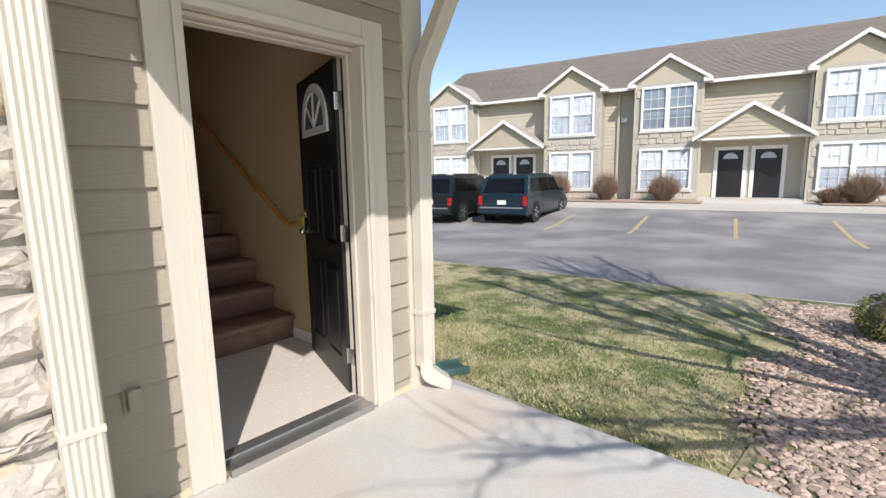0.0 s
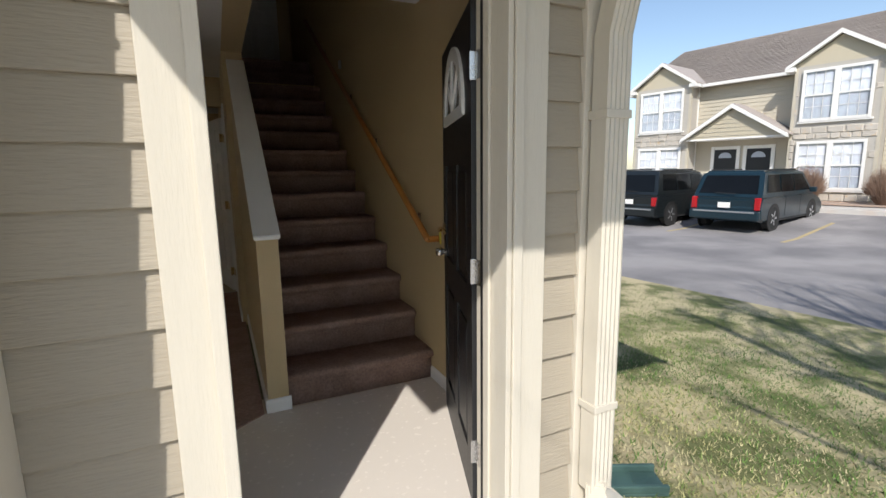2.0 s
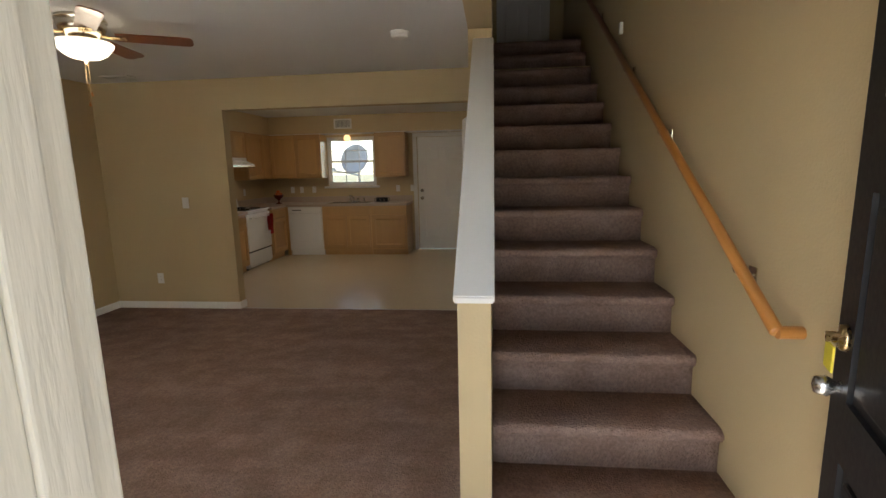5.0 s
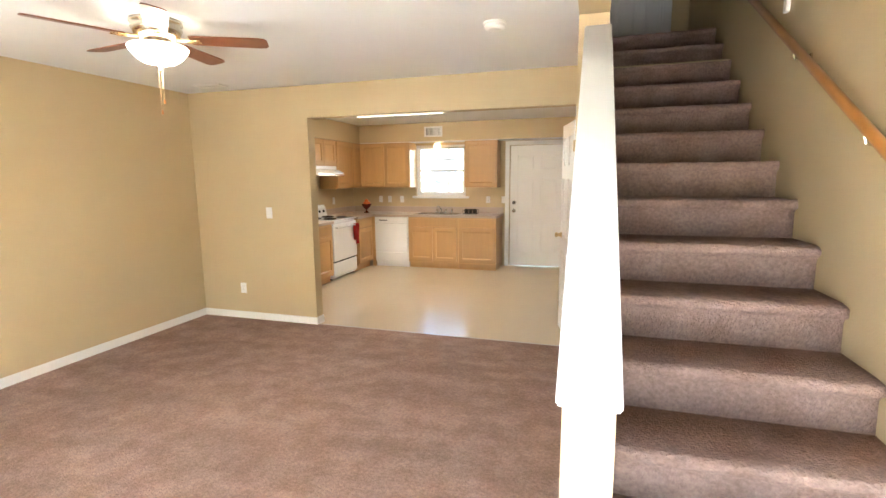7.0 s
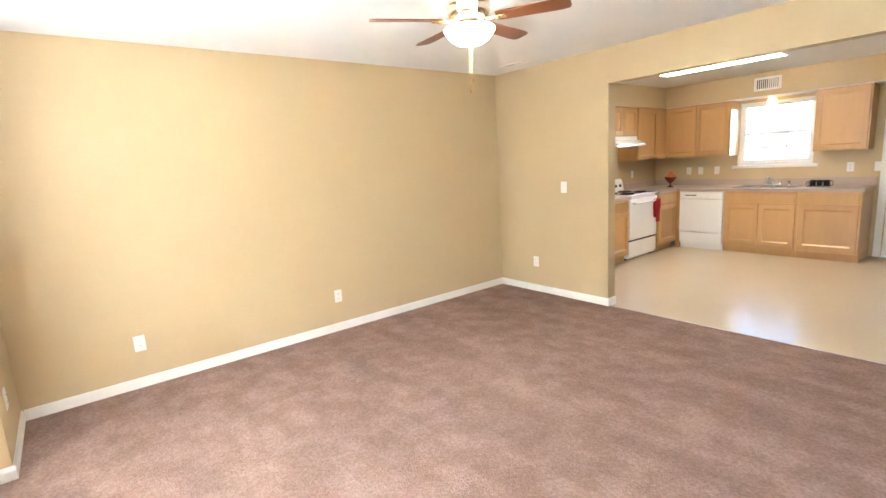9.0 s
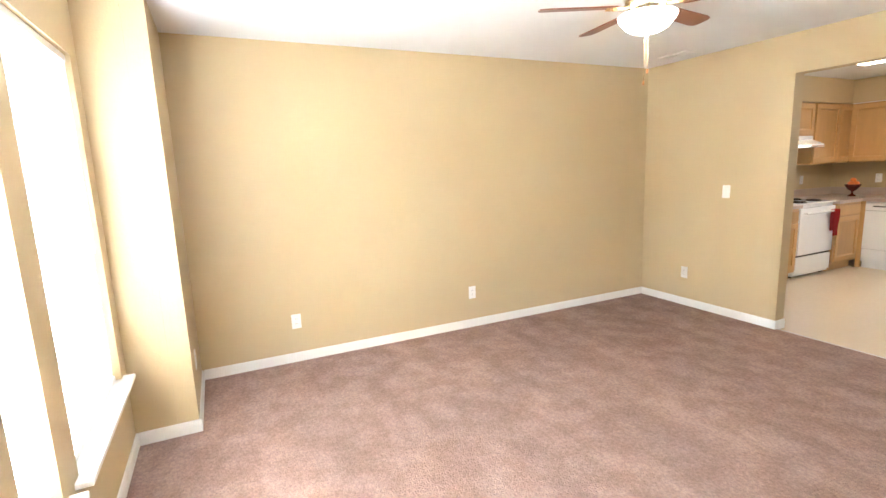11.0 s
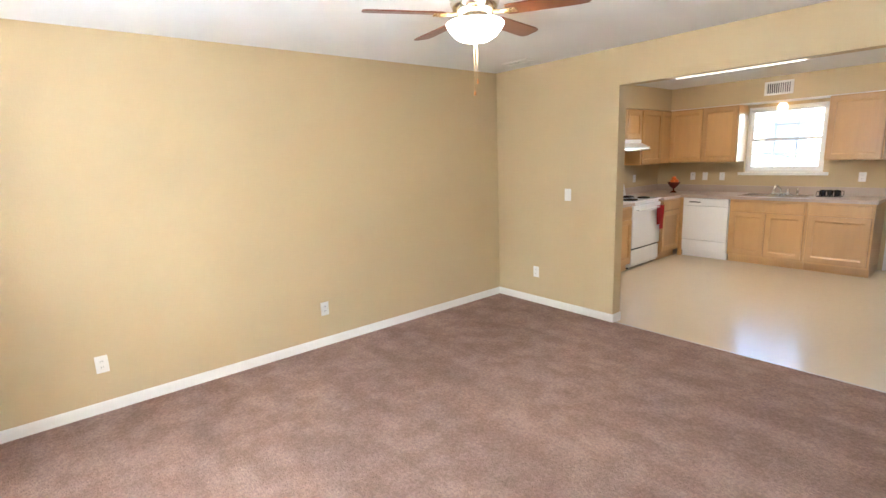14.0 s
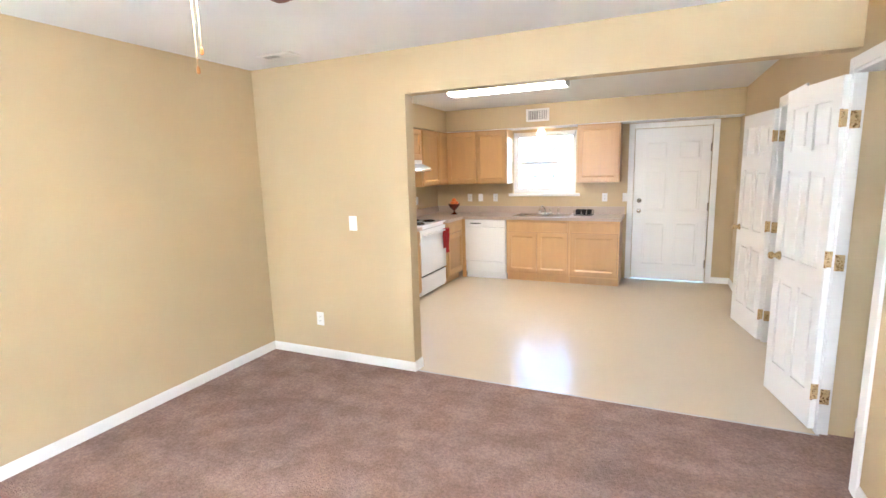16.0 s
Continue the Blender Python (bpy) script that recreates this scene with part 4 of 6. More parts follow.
structure("trim_bay_outer", wall(bmesh.new(), "x", 3.93, 3.954, -0.06, 2.14, 0.36, 2.19, [(0.05, 0.95, 0.46, 2.08), (1.13, 2.03, 0.46, 2.08)]), CREAM, "cream outer trim of the bay windows", "trim")

# ---- kitchen ----
soffit = wall(bmesh.new(), "x", 12.46, Y_BACK - 0.001, X_KITCHEN + 0.001, X_STAIR - 0.001, 2.135, CEIL - 0.001, [])
box(soffit, X_KITCHEN + 0.001, -0.65, 9.03, 12.459, 2.135, CEIL - 0.001)
structure("wall_soffit", soffit, TAN_WALL, "tan painted soffit over the kitchen cabinets", "soffit")
structure("ceiling_soffit", boxed(-0.645, X_STAIR - 0.004, 12.464, Y_BACK - 0.004, 2.128, 2.134), WHITE_CEILING, "white underside of the kitchen soffit", "soffit")
register("wall_vent", (0.725, 12.459, 2.29), 0.32, 0.17, "white louvred register on the kitchen soffit", flat=False)


def cabinet_front(root, x0, x1, z0, z1, y, mat=MAPLE, flat=False):
    """A framed cabinet door or drawer front with a recessed panel; y is its back."""
    if flat or z1 - z0 < 0.2:
        return part("drawer", boxed(x0, x1, y - 0.019, y - 0.001, z0, z1, 0.005), mat, root)
    f = bmesh.new()
    wall(f, "x", y - 0.019, y - 0.001, x0, x1, z0, z1, [(x0 + 0.055, x1 - 0.055, z0 + 0.055, z1 - 0.055)])
    d = part("door", f, mat, root)
    part("panel", boxed(x0 + 0.053, x1 - 0.053, y - 0.0055, y - 0.0012, z0 + 0.053, z1 - 0.053, 0.003), mat, d)
    lip = bmesh.new()
    top_lip = bmesh.new()
    prism(lip, [(y - 0.0055, z0 + 0.055), (y - 0.017, z0 + 0.055), (y - 0.0055, z0 + 0.072)], "x", x0 + 0.055, x1 - 0.055)
    prism(top_lip, [(y - 0.0055, z1 - 0.055), (y - 0.017, z1 - 0.055), (y - 0.0055, z1 - 0.072)], "x", x0 + 0.055, x1 - 0.055)
    part("moulding", lip, mat, d)
    part("moulding", top_lip, mat, d)
    if z0 < 0.2:
        # thin dark sheet behind the door paints shadow into its joints
        part("shadow_gap", boxed(x0 - 0.007, x1 + 0.007, y - 0.0008, y - 0.0004, z0 - 0.006, z1 + 0.006), SHADOW_MAPLE, root)
    return d


def base_cabinet(at, turn, w, doors, drawers, label, d=0.60):
    """A base unit with its back on the wall line; local x runs along the wall, the front faces -y."""
    root = thing("base_cabinet", at, label, "cabinet", "kitchen base cabinets", turn)
    part("body", boxed(0.001, w - 0.001, -d, -0.002, 0.10, 0.868, 0.002), MAPLE, root)
    part("toe_kick", boxed(0.001, w - 0.001, -d + 0.06, -0.01, 0.0, 0.0995), MAPLE, root)
    for i in range(drawers):
        a = 0.02 + (w - 0.04) * i / drawers
        b = 0.02 + (w - 0.04) * (i + 1) / drawers
        cabinet_front(root, a + 0.006, b - 0.006, 0.72, 0.845, -d)
    for i in range(doors):
        a = 0.02 + (w - 0.04) * i / doors
        b = 0.02 + (w - 0.04) * (i + 1) / doors
        cabinet_front(root, a + 0.006, b - 0.006, 0.13, 0.695, -d)
    return root


def wall_cabinet(at, turn, w, h, doors, label, d=0.31):
    root = thing("wall_cabinet", at, label, "cabinet", "kitchen wall cabinets", turn)
    part("body", boxed(0.001, w - 0.001, -d, -0.002, 0.0, h, 0.002), MAPLE, root)
    for i in range(doors):
        a = 0.015 + (w - 0.03) * i / doors
        b = 0.015 + (w - 0.03) * (i + 1) / doors
        cabinet_front(root, a + 0.004, b - 0.004, 0.015, h - 0.015, -d)
    return root


base_cabinet((0.345, Y_BACK, 0), 0, 0.875, 2, 1, "honey maple sink cabinet with two doors")
base_cabinet((1.221, Y_BACK, 0), 0, 0.63, 1, 1, "honey maple base cabinet with a drawer")
base_cabinet((X_KITCHEN, 11.63, 0), 90, 0.56, 1, 1, "honey maple corner cabinet beside the stove", d=0.65)
base_cabinet((X_KITCHEN, 10.30, 0), 90, 0.53, 1, 1, "honey maple cabinet in front of the stove", d=0.65)
single("filler_panel", boxed(-0.329, -0.276, 12.195, 12.22, 0.0, 0.868), MAPLE, "maple filler strip in the cabinet corner", "cabinet")
wall_cabinet((1.26, Y_BACK, 1.36), 0, 0.55, 0.768, 1, "honey maple wall cabinet beside the window")
wall_cabinet((-0.665, Y_BACK, 1.36), 0, 0.945, 0.768, 2, "honey maple wall cabinet with two doors")
wall_cabinet((X_KITCHEN, 11.63, 1.36), 90, 1.16, 0.768, 2, "honey maple corner wall cabinet")
wall_cabinet((X_KITCHEN, 10.85, 1.72), 90, 0.775, 0.408, 2, "short maple cabinet over the range hood")
wall_cabinet((X_KITCHEN, 10.30, 1.36), 90, 0.545, 0.768, 1, "honey maple wall cabinet near the opening")

hole = bmesh.new()
for x0, x1, y0, y1 in ((X_KITCHEN + 0.003, 0.44, 12.155, 12.797), (1.16, 1.87, 12.155, 12.797), (0.44, 1.16, 12.155, 12.25), (0.44, 1.16, 12.66, 12.797), (X_KITCHEN + 0.003, -0.295, 11.622, 12.155)):
    box(hole, x0, x1, y0, y1, 0.869, 0.909)
box(hole, X_KITCHEN + 0.003, 1.87, 12.776, 12.797, 0.909, 1.01)
box(hole, X_KITCHEN + 0.003, X_KITCHEN + 0.024, 11.622, 12.776, 0.909, 1.01)
single("countertop", hole, LAMINATE, "beige speckled laminate countertop with a backsplash", "countertop")
top2 = bmesh.new()
box(top2, X_KITCHEN + 0.003, -0.295, 10.29, 10.842, 0.869, 0.909, 0.003)
box(top2, X_KITCHEN + 0.003, X_KITCHEN + 0.024, 10.29, 10.842, 0.9095, 1.01)
single("countertop", top2, LAMINATE, "short beige laminate countertop beside the stove", "countertop")

sink = thing("kitchen_sink", (0.80, 12.455, 0.909), "double-bowl stainless steel sink in the counter", "sink")
rim = bmesh.new()
for x0, x1, y0, y1 in ((-0.38, 0.38, -0.225, -0.19), (-0.38, 0.38, 0.15, 0.225), (-0.38, -0.34, -0.19, 0.15), (0.34, 0.38, -0.19, 0.15), (-0.02, 0.02, -0.19, 0.15)):
    box(rim, x0, x1, y0, y1, 0.001, 0.008)
part("rim", rim, STEEL, sink)
for x in (-0.18, 0.18):
    b = bmesh.new()
    for x0, x1, y0, y1, z0, z1 in ((x - 0.162, x + 0.162, -0.192, 0.152, -0.18, -0.175), (x - 0.162, x - 0.158, -0.192, 0.152, -0.175, 0.001), (x + 0.158, x + 0.162, -0.192, 0.152, -0.175, 0.001), (x - 0.158, x + 0.158, -0.192, -0.188, -0.175, 0.001), (x - 0.158, x + 0.158, 0.148, 0.152, -0.175, 0.001)):
        box(b, x0, x1, y0, y1, z0, z1)
    part("bowl", b, STEEL, sink)
faucet = thing("kitchen_faucet", (0.80, 12.64, 0.917), "chrome kitchen faucet with a short spout", "faucet")
part("base", boxed(-0.11, 0.11, -0.025, 0.025, 0.0, 0.018, 0.006), STEEL, faucet)
sp = bmesh.new()
for a, b in (((0, 0, 0.015), (0, 0, 0.06)), ((0, 0, 0.06), (-0.02, -0.09, 0.12)), ((-0.02, -0.09, 0.12), (-0.025, -0.16, 0.115)), ((-0.025, -0.16, 0.115), (-0.025, -0.17, 0.09))):
    rod(sp, a, b, 0.012)
part("spout", sp, STEEL, faucet)
for x in (-0.08, 0.08):
    part("handle", turned(bmesh.new(), [(0.001, 0.018), (0.018, 0.018), (0.014, 0.04), (0.022, 0.055), (0.02, 0.065), (0.001, 0.067)], 12, (x, 0, 0)), STEEL, faucet)
spray = single("sink_sprayer", turned(bmesh.new(), [(0.001, 0), (0.02, 0.0), (0.013, 0.02), (0.016, 0.06), (0.012, 0.08), (0.001, 0.082)], 12), STEEL, "small chrome sprayer beside the faucet", "sprayer", at=(0.99, 12.64, 0.917))

washer = thing("dishwasher", (0.03, Y_BACK, 0), "white built-in dishwasher under the kitchen counter", "dishwasher")
part("body", boxed(-0.308, 0.308, -0.58, -0.02, 0.08, 0.866), WHITE_ENAMEL, washer)
part("door", boxed(-0.302, 0.302, -0.615, -0.581, 0.26, 0.75, 0.006), WHITE_ENAMEL, washer)
part("control_panel", boxed(-0.302, 0.302, -0.62, -0.581, 0.755, 0.862, 0.008), WHITE_ENAMEL, washer)
part("handle", boxed(-0.22, -0.06, -0.625, -0.62, 0.80, 0.815, 0.002), DARK, washer)
part("lower_panel", boxed(-0.302, 0.302, -0.605, -0.581, 0.10, 0.252, 0.004), WHITE_ENAMEL, washer)
part("toe_plate", boxed(-0.302, 0.302, -0.56, -0.53, 0.0, 0.095, 0.003), WHITE_ENAMEL, washer)

stove = thing("kitchen_range", (X_KITCHEN, 10.85, 0), "white electric range with coil burners", "stove", turn=90)
part("body", boxed(0.005, 0.755, -0.62, -0.03, 0.03, 0.895, 0.004), WHITE_ENAMEL, stove)
part("cooktop", boxed(0.002, 0.758, -0.655, -0.02, 0.895, 0.915, 0.006), WHITE_ENAMEL, stove)
part("oven_door", boxed(0.012, 0.748, -0.655, -0.621, 0.29, 0.86, 0.008), WHITE_ENAMEL, stove)
part("drawer", boxed(0.012, 0.748, -0.645, -0.621, 0.06, 0.265, 0.006), WHITE_ENAMEL, stove)
part("gap", boxed(0.012, 0.748, -0.63, -0.6205, 0.267, 0.288), DARK, stove)
hb = bmesh.new()
rod(hb, (0.06, -0.70, 0.80), (0.70, -0.70, 0.80), 0.012)
for x in (0.08, 0.68):
    rod(hb, (x, -0.70, 0.80), (x, -0.655, 0.80), 0.010)
part("handle", hb, WHITE_ENAMEL, stove)
bg = bmesh.new()
prism(bg, [(-0.13, 0.915), (-0.02, 0.915), (-0.02, 1.10), (-0.075, 1.10), (-0.10, 1.06)], "x", 0.01, 0.75)
panel = part("backguard", bg, WHITE_ENAMEL, stove)
for x in (0.10, 0.22, 0.54, 0.66):
    part("dial", turned(bmesh.new(), [(0.001, 0), (0.022, 0.0), (0.018, 0.018), (0.001, 0.02)], 12, (x, -0.112, 1.0), Matrix.Rotation(radians(70), 4, "X")), DARK, panel)
for x, y, r in ((0.20, -0.50, 0.09), (0.56, -0.50, 0.075), (0.20, -0.25, 0.075), (0.56, -0.25, 0.09)):
    c = bmesh.new()
    for k in range(4):
        rr = r * (0.3 + 0.23 * k)
        prev = None
        for i in range(17):
            a = 2 * math.pi * i / 16
            p = (x + rr * math.cos(a), y + rr * math.sin(a), 0.925)
            if prev:
                rod(c, prev, p, 0.006, segments=5)
            prev = p
    part("burner", c, BLACK_ENAMEL, stove)
    part("drip_pan", turned(bmesh.new(), [(0.001, 0.917), (r + 0.015, 0.9155), (r + 0.015, 0.919), (r * 0.9, 0.917), (0.001, 0.9165)], 20, (x, y, 0)), BLACK_ENAMEL, stove)
for x in (0.05, 0.71):
    part("foot", boxed(x - 0.02, x + 0.02, -0.58, -0.54, 0.0, 0.03), DARK, stove)
towel = bmesh.new()
for y0, z0, z1 in ((-0.722, 0.49, 0.812), (-0.686, 0.55, 0.812)):
    n = 8
    rows = []
    for j in range(7):
        z = z0 + (z1 - z0) * j / 6
        rows.append([towel.verts.new((0.59 + 0.12 * i / n + 0.006 * math.sin(i * 2.1 + j), y0 + 0.006 * math.sin(i * 1.7 + 0.6 * j), z)) for i in range(n + 1)])
    for lo, hi in zip(rows, rows[1:]):
        for i in range(n):
            towel.faces.new((lo[i], lo[i + 1], hi[i + 1], hi[i]))
box(towel, 0.59, 0.71, -0.724, -0.682, 0.8125, 0.817, 0.002)
bmesh.ops.solidify(towel, geom=towel.faces[:], thickness=0.004)
single("dish_towel", towel, RED_CLOTH, "red dish towel hanging over the oven handle", "towel", at=(X_KITCHEN, 10.85, 0), turn=90)

hood = thing("range_hood", (X_KITCHEN, 10.85, 1.58), "white under-cabinet range hood", "range hood", turn=90)
hd = bmesh.new()
prism(hd, [(-0.002, 0.0), (-0.46, 0.0), (-0.46, 0.035), (-0.33, 0.09), (-0.33, 0.139), (-0.002, 0.139)], "x", 0.006, 0.756)
part("canopy", hd, WHITE_ENAMEL, hood)
part("lip", boxed(0.004, 0.758, -0.468, -0.455, -0.008, 0.02, 0.003), STEEL, hood)

bowl = thing("fruit_bowl", (-0.55, 12.45, 0.909), "dark red footed bowl with orange fruit on the counter", "bowl")
part("cup", turned(bmesh.new(), [(0.001, 0), (0.05, 0.0), (0.045, 0.01), (0.012, 0.03), (0.012, 0.06), (0.05, 0.09), (0.085, 0.14), (0.09, 0.16), (0.08, 0.155), (0.04, 0.10), (0.001, 0.085)], 20), BROWN_GLASS, bowl, smooth=True)
for x, y, z in ((0.03, 0.02, 0.17), (-0.035, 0.02, 0.17), (0.0, -0.04, 0.17), (0.0, 0.0, 0.215)):
    f = bmesh.new()
    bmesh.ops.create_icosphere(f, subdivisions=2, radius=0.036)
    bmesh.ops.transform(f, matrix=Matrix.Translation((x, y, z)) @ Matrix.Diagonal((1, 1, 0.92, 1)), verts=f.verts)
    part("fruit", f, ORANGE_FRUIT, bowl, "orange fruit", smooth=True)
rack = thing("dish_rack", (1.36, 12.50, 0.909), "small dark dish rack with blue cups on the counter", "dish rack")
rk = bmesh.new()
for y in (-0.08, 0.08):
    for z in (0.01, 0.07):
        rod(rk, (-0.12, y, z), (0.12, y, z), 0.004, segments=6)
for x in [-0.12 + 0.03 * i for i in range(9)]:
    rod(rk, (x, -0.08, 0.01), (x, -0.08, 0.07), 0.003, segments=5)
    rod(rk, (x, 0.08, 0.01), (x, 0.08, 0.07), 0.003, segments=5)
    rod(rk, (x, -0.08, 0.01), (x, 0.08, 0.01), 0.003, segments=5)
part("wire_frame", rk, BLACK_ENAMEL, rack)
for x in (-0.07, 0.0, 0.07):
    part("cup", turned(bmesh.new(), [(0.001, 0.015), (0.028, 0.015), (0.034, 0.085), (0.031, 0.085), (0.025, 0.02), (0.001, 0.02)], 14, (x, 0, 0)), CAR_GLASS, rack)

kwin = tagged(new("window_3"), "white kitchen window with a grid", "window", kind="structure")
sash_window(kwin, 0.28, 1.20, 1.20, 2.09, 12.85, 12.90, (3, 2))
part("window_sill", boxed(0.22, 1.26, 12.75, 12.849, 1.16, 1.199, 0.005), WHITE_TRIM, kwin)
part("headrail", boxed(0.30, 1.18, 12.81, 12.845, 2.05, 2.085, 0.004), WHITE_PLASTIC, kwin)
for k in range(9):
    part("blind_slat", boxed(0.305, 1.175, 12.815, 12.840, 2.045 - 0.004 * k, 2.047 - 0.004 * k), WHITE_PLASTIC, kwin)

globe = thing("sink_light", (0.74, 12.62, 2.128), "small glowing globe lamp over the kitchen sink", "lamp")
part("canopy", turned(bmesh.new(), [(0.001, 0), (0.06, 0.0), (0.055, -0.015), (0.03, -0.02), (0.001, -0.021)], 18), WHITE_PLASTIC, globe)
gl = bmesh.new()
bmesh.ops.create_icosphere(gl, subdivisions=3, radius=0.062)
bmesh.ops.transform(gl, matrix=Matrix.Translation((0, 0, -0.078)), verts=gl.verts)
part("globe", gl, GLOBE_GLOW, globe, "glowing frosted glass globe", smooth=True)

tube = thing("ceiling_light", (0.80, 10.70, CEIL), "long lit fluorescent wraparound fixture on the kitchen ceiling", "ceiling light")
part("pan", boxed(-0.625, 0.625, -0.07, 0.07, -0.03, -0.001, 0.004), WHITE_PLASTIC, tube)
df = bmesh.new()
prism(df, [(-0.125, -0.012), (-0.125, -0.035), (-0.09, -0.075), (0.09, -0.075), (0.125, -0.035), (0.125, -0.012), (0.11, -0.010), (0.071, -0.032), (-0.071, -0.032), (-0.11, -0.010)], "x", -0.61, 0.61)
part("diffuser", df, TUBE_GLOW, tube, "glowing ribbed acrylic diffuser")
for x in (-0.625, 0.611):
    e = bmesh.new()
    prism(e, [(-0.128, -0.004), (-0.128, -0.037), (-0.092, -0.079), (0.092, -0.079), (0.128, -0.037), (0.128, -0.004)], "x", x, x + 0.014)
    part("end_cap", e, WHITE_PLASTIC, tube)

back = thing("door_2", (1.985, 12.83, 0.004), "closed white six-panel back door of the kitchen", "door")
panel_door(back, 0.89, 2.035, 0.045, WHITE_TRIM, SIX, 0.006)
knob_set(back, 0.065, -0.0225, 0.95, STEEL, 0.06, "steel door knob")
knob_set(back, 0.065, -0.0225, 1.09, STEEL, 0.02, "steel deadbolt")
hinge_plates(back, 0.892, -0.02, (0.25, 1.01, 1.77), STEEL)
cas = structure("trim_back_door", boxed(1.895, 1.968, 12.782, 12.7985, 0.0, 2.12, 0.004), WHITE_TRIM, "white casing of the back door", "trim")
part("casing_board", boxed(2.892, 2.962, 12.782, 12.7985, 0.0, 2.12, 0.004), WHITE_TRIM, cas)
part("casing_board", boxed(1.969, 2.891, 12.782, 12.7985, 2.052, 2.12, 0.004), WHITE_TRIM, cas)
part("jamb_stop", boxed(1.971, 2.889, 12.856, 12.91, 0.0, 2.049), WHITE_TRIM, cas)

# ---- closet doors under the stair ----


def closet(y0, y1, at, turn, w, label):
    c = structure("trim_closet", boxed(X_STAIR - 0.016, X_STAIR - 0.001, y0 - 0.065, y0 - 0.001, 0.0, 2.095, 0.004), WHITE_TRIM, "white casing of a closet opening", "trim")
    part("casing_board", boxed(X_STAIR - 0.016, X_STAIR - 0.001, y1 + 0.001, y1 + 0.065, 0.0, 2.095, 0.004), WHITE_TRIM, c)
    part("casing_board", boxed(X_STAIR - 0.016, X_STAIR - 0.001, y0, y1, 2.031, 2.095, 0.004), WHITE_TRIM, c)
    part("jamb_board", boxed(X_STAIR - 0.014, 3.222, y1 - 0.018, y1 - 0.001, 0.0, 2.029, 0.002), WHITE_TRIM, c)
    part("jamb_board", boxed(X_STAIR - 0.014, 3.32, y0 + 0.001, y0 + 0.018, 0.0, 2.029, 0.002), WHITE_TRIM, c)
    part("jamb_board", boxed(X_STAIR - 0.014, 3.32, y0 + 0.019, y1 - 0.019, 2.012, 2.029, 0.002), WHITE_TRIM, c)
    d = thing("door_3" if y0 < 9 else "door_4", at, label, "door", "closet doors", turn)
    k = w / 0.91
    panel_door(d, w, 2.0, 0.035, WHITE_TRIM, [(a * k, b * k, e, f) for a, b, e, f in SIX], 0.006)
    knob_set(d, w - 0.06, -0.0175, 0.95, BRASS, 0.06, "brass door knob")
    k3 = bmesh.new()
    turned(k3, [(0.001, 0), (0.03, 0.0), (0.012, 0.03), (0.026, 0.045), (0.02, 0.062), (0.001, 0.064)], 16, (w - 0.06, 0.0175, 0.95), Matrix.Rotation(radians(-90), 4, "X"))
    part("knob", k3, BRASS, d, "brass door knob", smooth=True)
    for z in (0.24, 1.02, 1.78):
        h = bmesh.new()
        box(h, -0.004, 0.0005, -0.017, 0.017, z - 0.045, z + 0.045, 0.001)
        rod(h, (-0.008, 0.020, z - 0.047), (-0.008, 0.020, z + 0.047), 0.007)
        part("hinge", h, BRASS, d, "brass hinge")
    for z in (0.24, 1.02, 1.78):
        part("hinge_leaf", boxed(X_STAIR - 0.014, X_STAIR + 0.03, y1 - 0.0205, y1 - 0.0185, z - 0.045, z + 0.045), BRASS, c, "brass hinge leaf")


closet(8.40, 8.96, (3.150, 8.975, 0.012), 102.5, 0.575, "white six-panel closet door swung fully open")
closet(9.90, 10.57, (3.148, 10.585, 0.004), 101.5, 0.635, "white six-panel pantry door swung fully open")
structure("wall_closet", boxed(3.33, X_RIGHT - 0.002, 9.06, 9.10, 0.010, CEIL - 0.002), TAN_WALL, "tan painted wall inside the stair closet", "wall")
structure("baseboard_closet", boxed(3.33, X_RIGHT - 0.003, 9.046, 9.0585, 0.010, 0.09, 0.003), WHITE_TRIM, "white baseboard inside the stair closet", "baseboard")
up = thing("door_5", (3.40, 10.975, 2.825), "closed white panel door at the upper landing", "door")
panel_door(up, 0.70, 2.0, 0.035, WHITE_TRIM, [(a * 0.77, b * 0.77, e, f) for a, b, e, f in SIX], 0.006)
knob_set(up, 0.06, -0.0175, 0.95, BRASS, 0.06)

# ---- far apartment row; local x away from us, y along its facade ----
FAR_SIDING = material("far_taupe_siding", (0.52, 0.47, 0.37), 0.65, 0.05, 2, 40, 0.05, 0.1)
FAR_PANEL = material("far_tan_gable_panel", (0.52, 0.46, 0.34), 0.65, 0.05, 2, 40, 0.05, 0.1)
FAR_WHITE = material("far_white_trim", (0.82, 0.80, 0.75), 0.55, 0.03, 2, 40, 0.03, 0.0)
HOUSE_AT = LOT_POSE @ Vector((0.0, 0.35, 0.12))
house = thing("apartment_building", HOUSE_AT, "two-storey taupe townhouse row with stone bays and brown roof", "apartment building", turn=math.degrees(LOT))
house.scale = (0.965, 0.965, 0.965)
BASE = -0.12      # heights below are given over the entry floor


def far_siding(u0, u1, z0, z1, x, depth=0.2):
    """Lapped boards in one sheet."""
    n = max(1, round((z1 - z0) / 0.165))
    s = (z1 - z0) / n
    prof = []
    for i in range(n):
        prof += [(x - 0.022, z0 + i * s), (x - 0.002, z0 + (i + 1) * s)]
    prof += [(x + depth, z1), (x + depth, z0)]
    bm = bmesh.new()
    prism(bm, [(p, q + BASE) for p, q in prof], "y", u0, u1)
    return bm


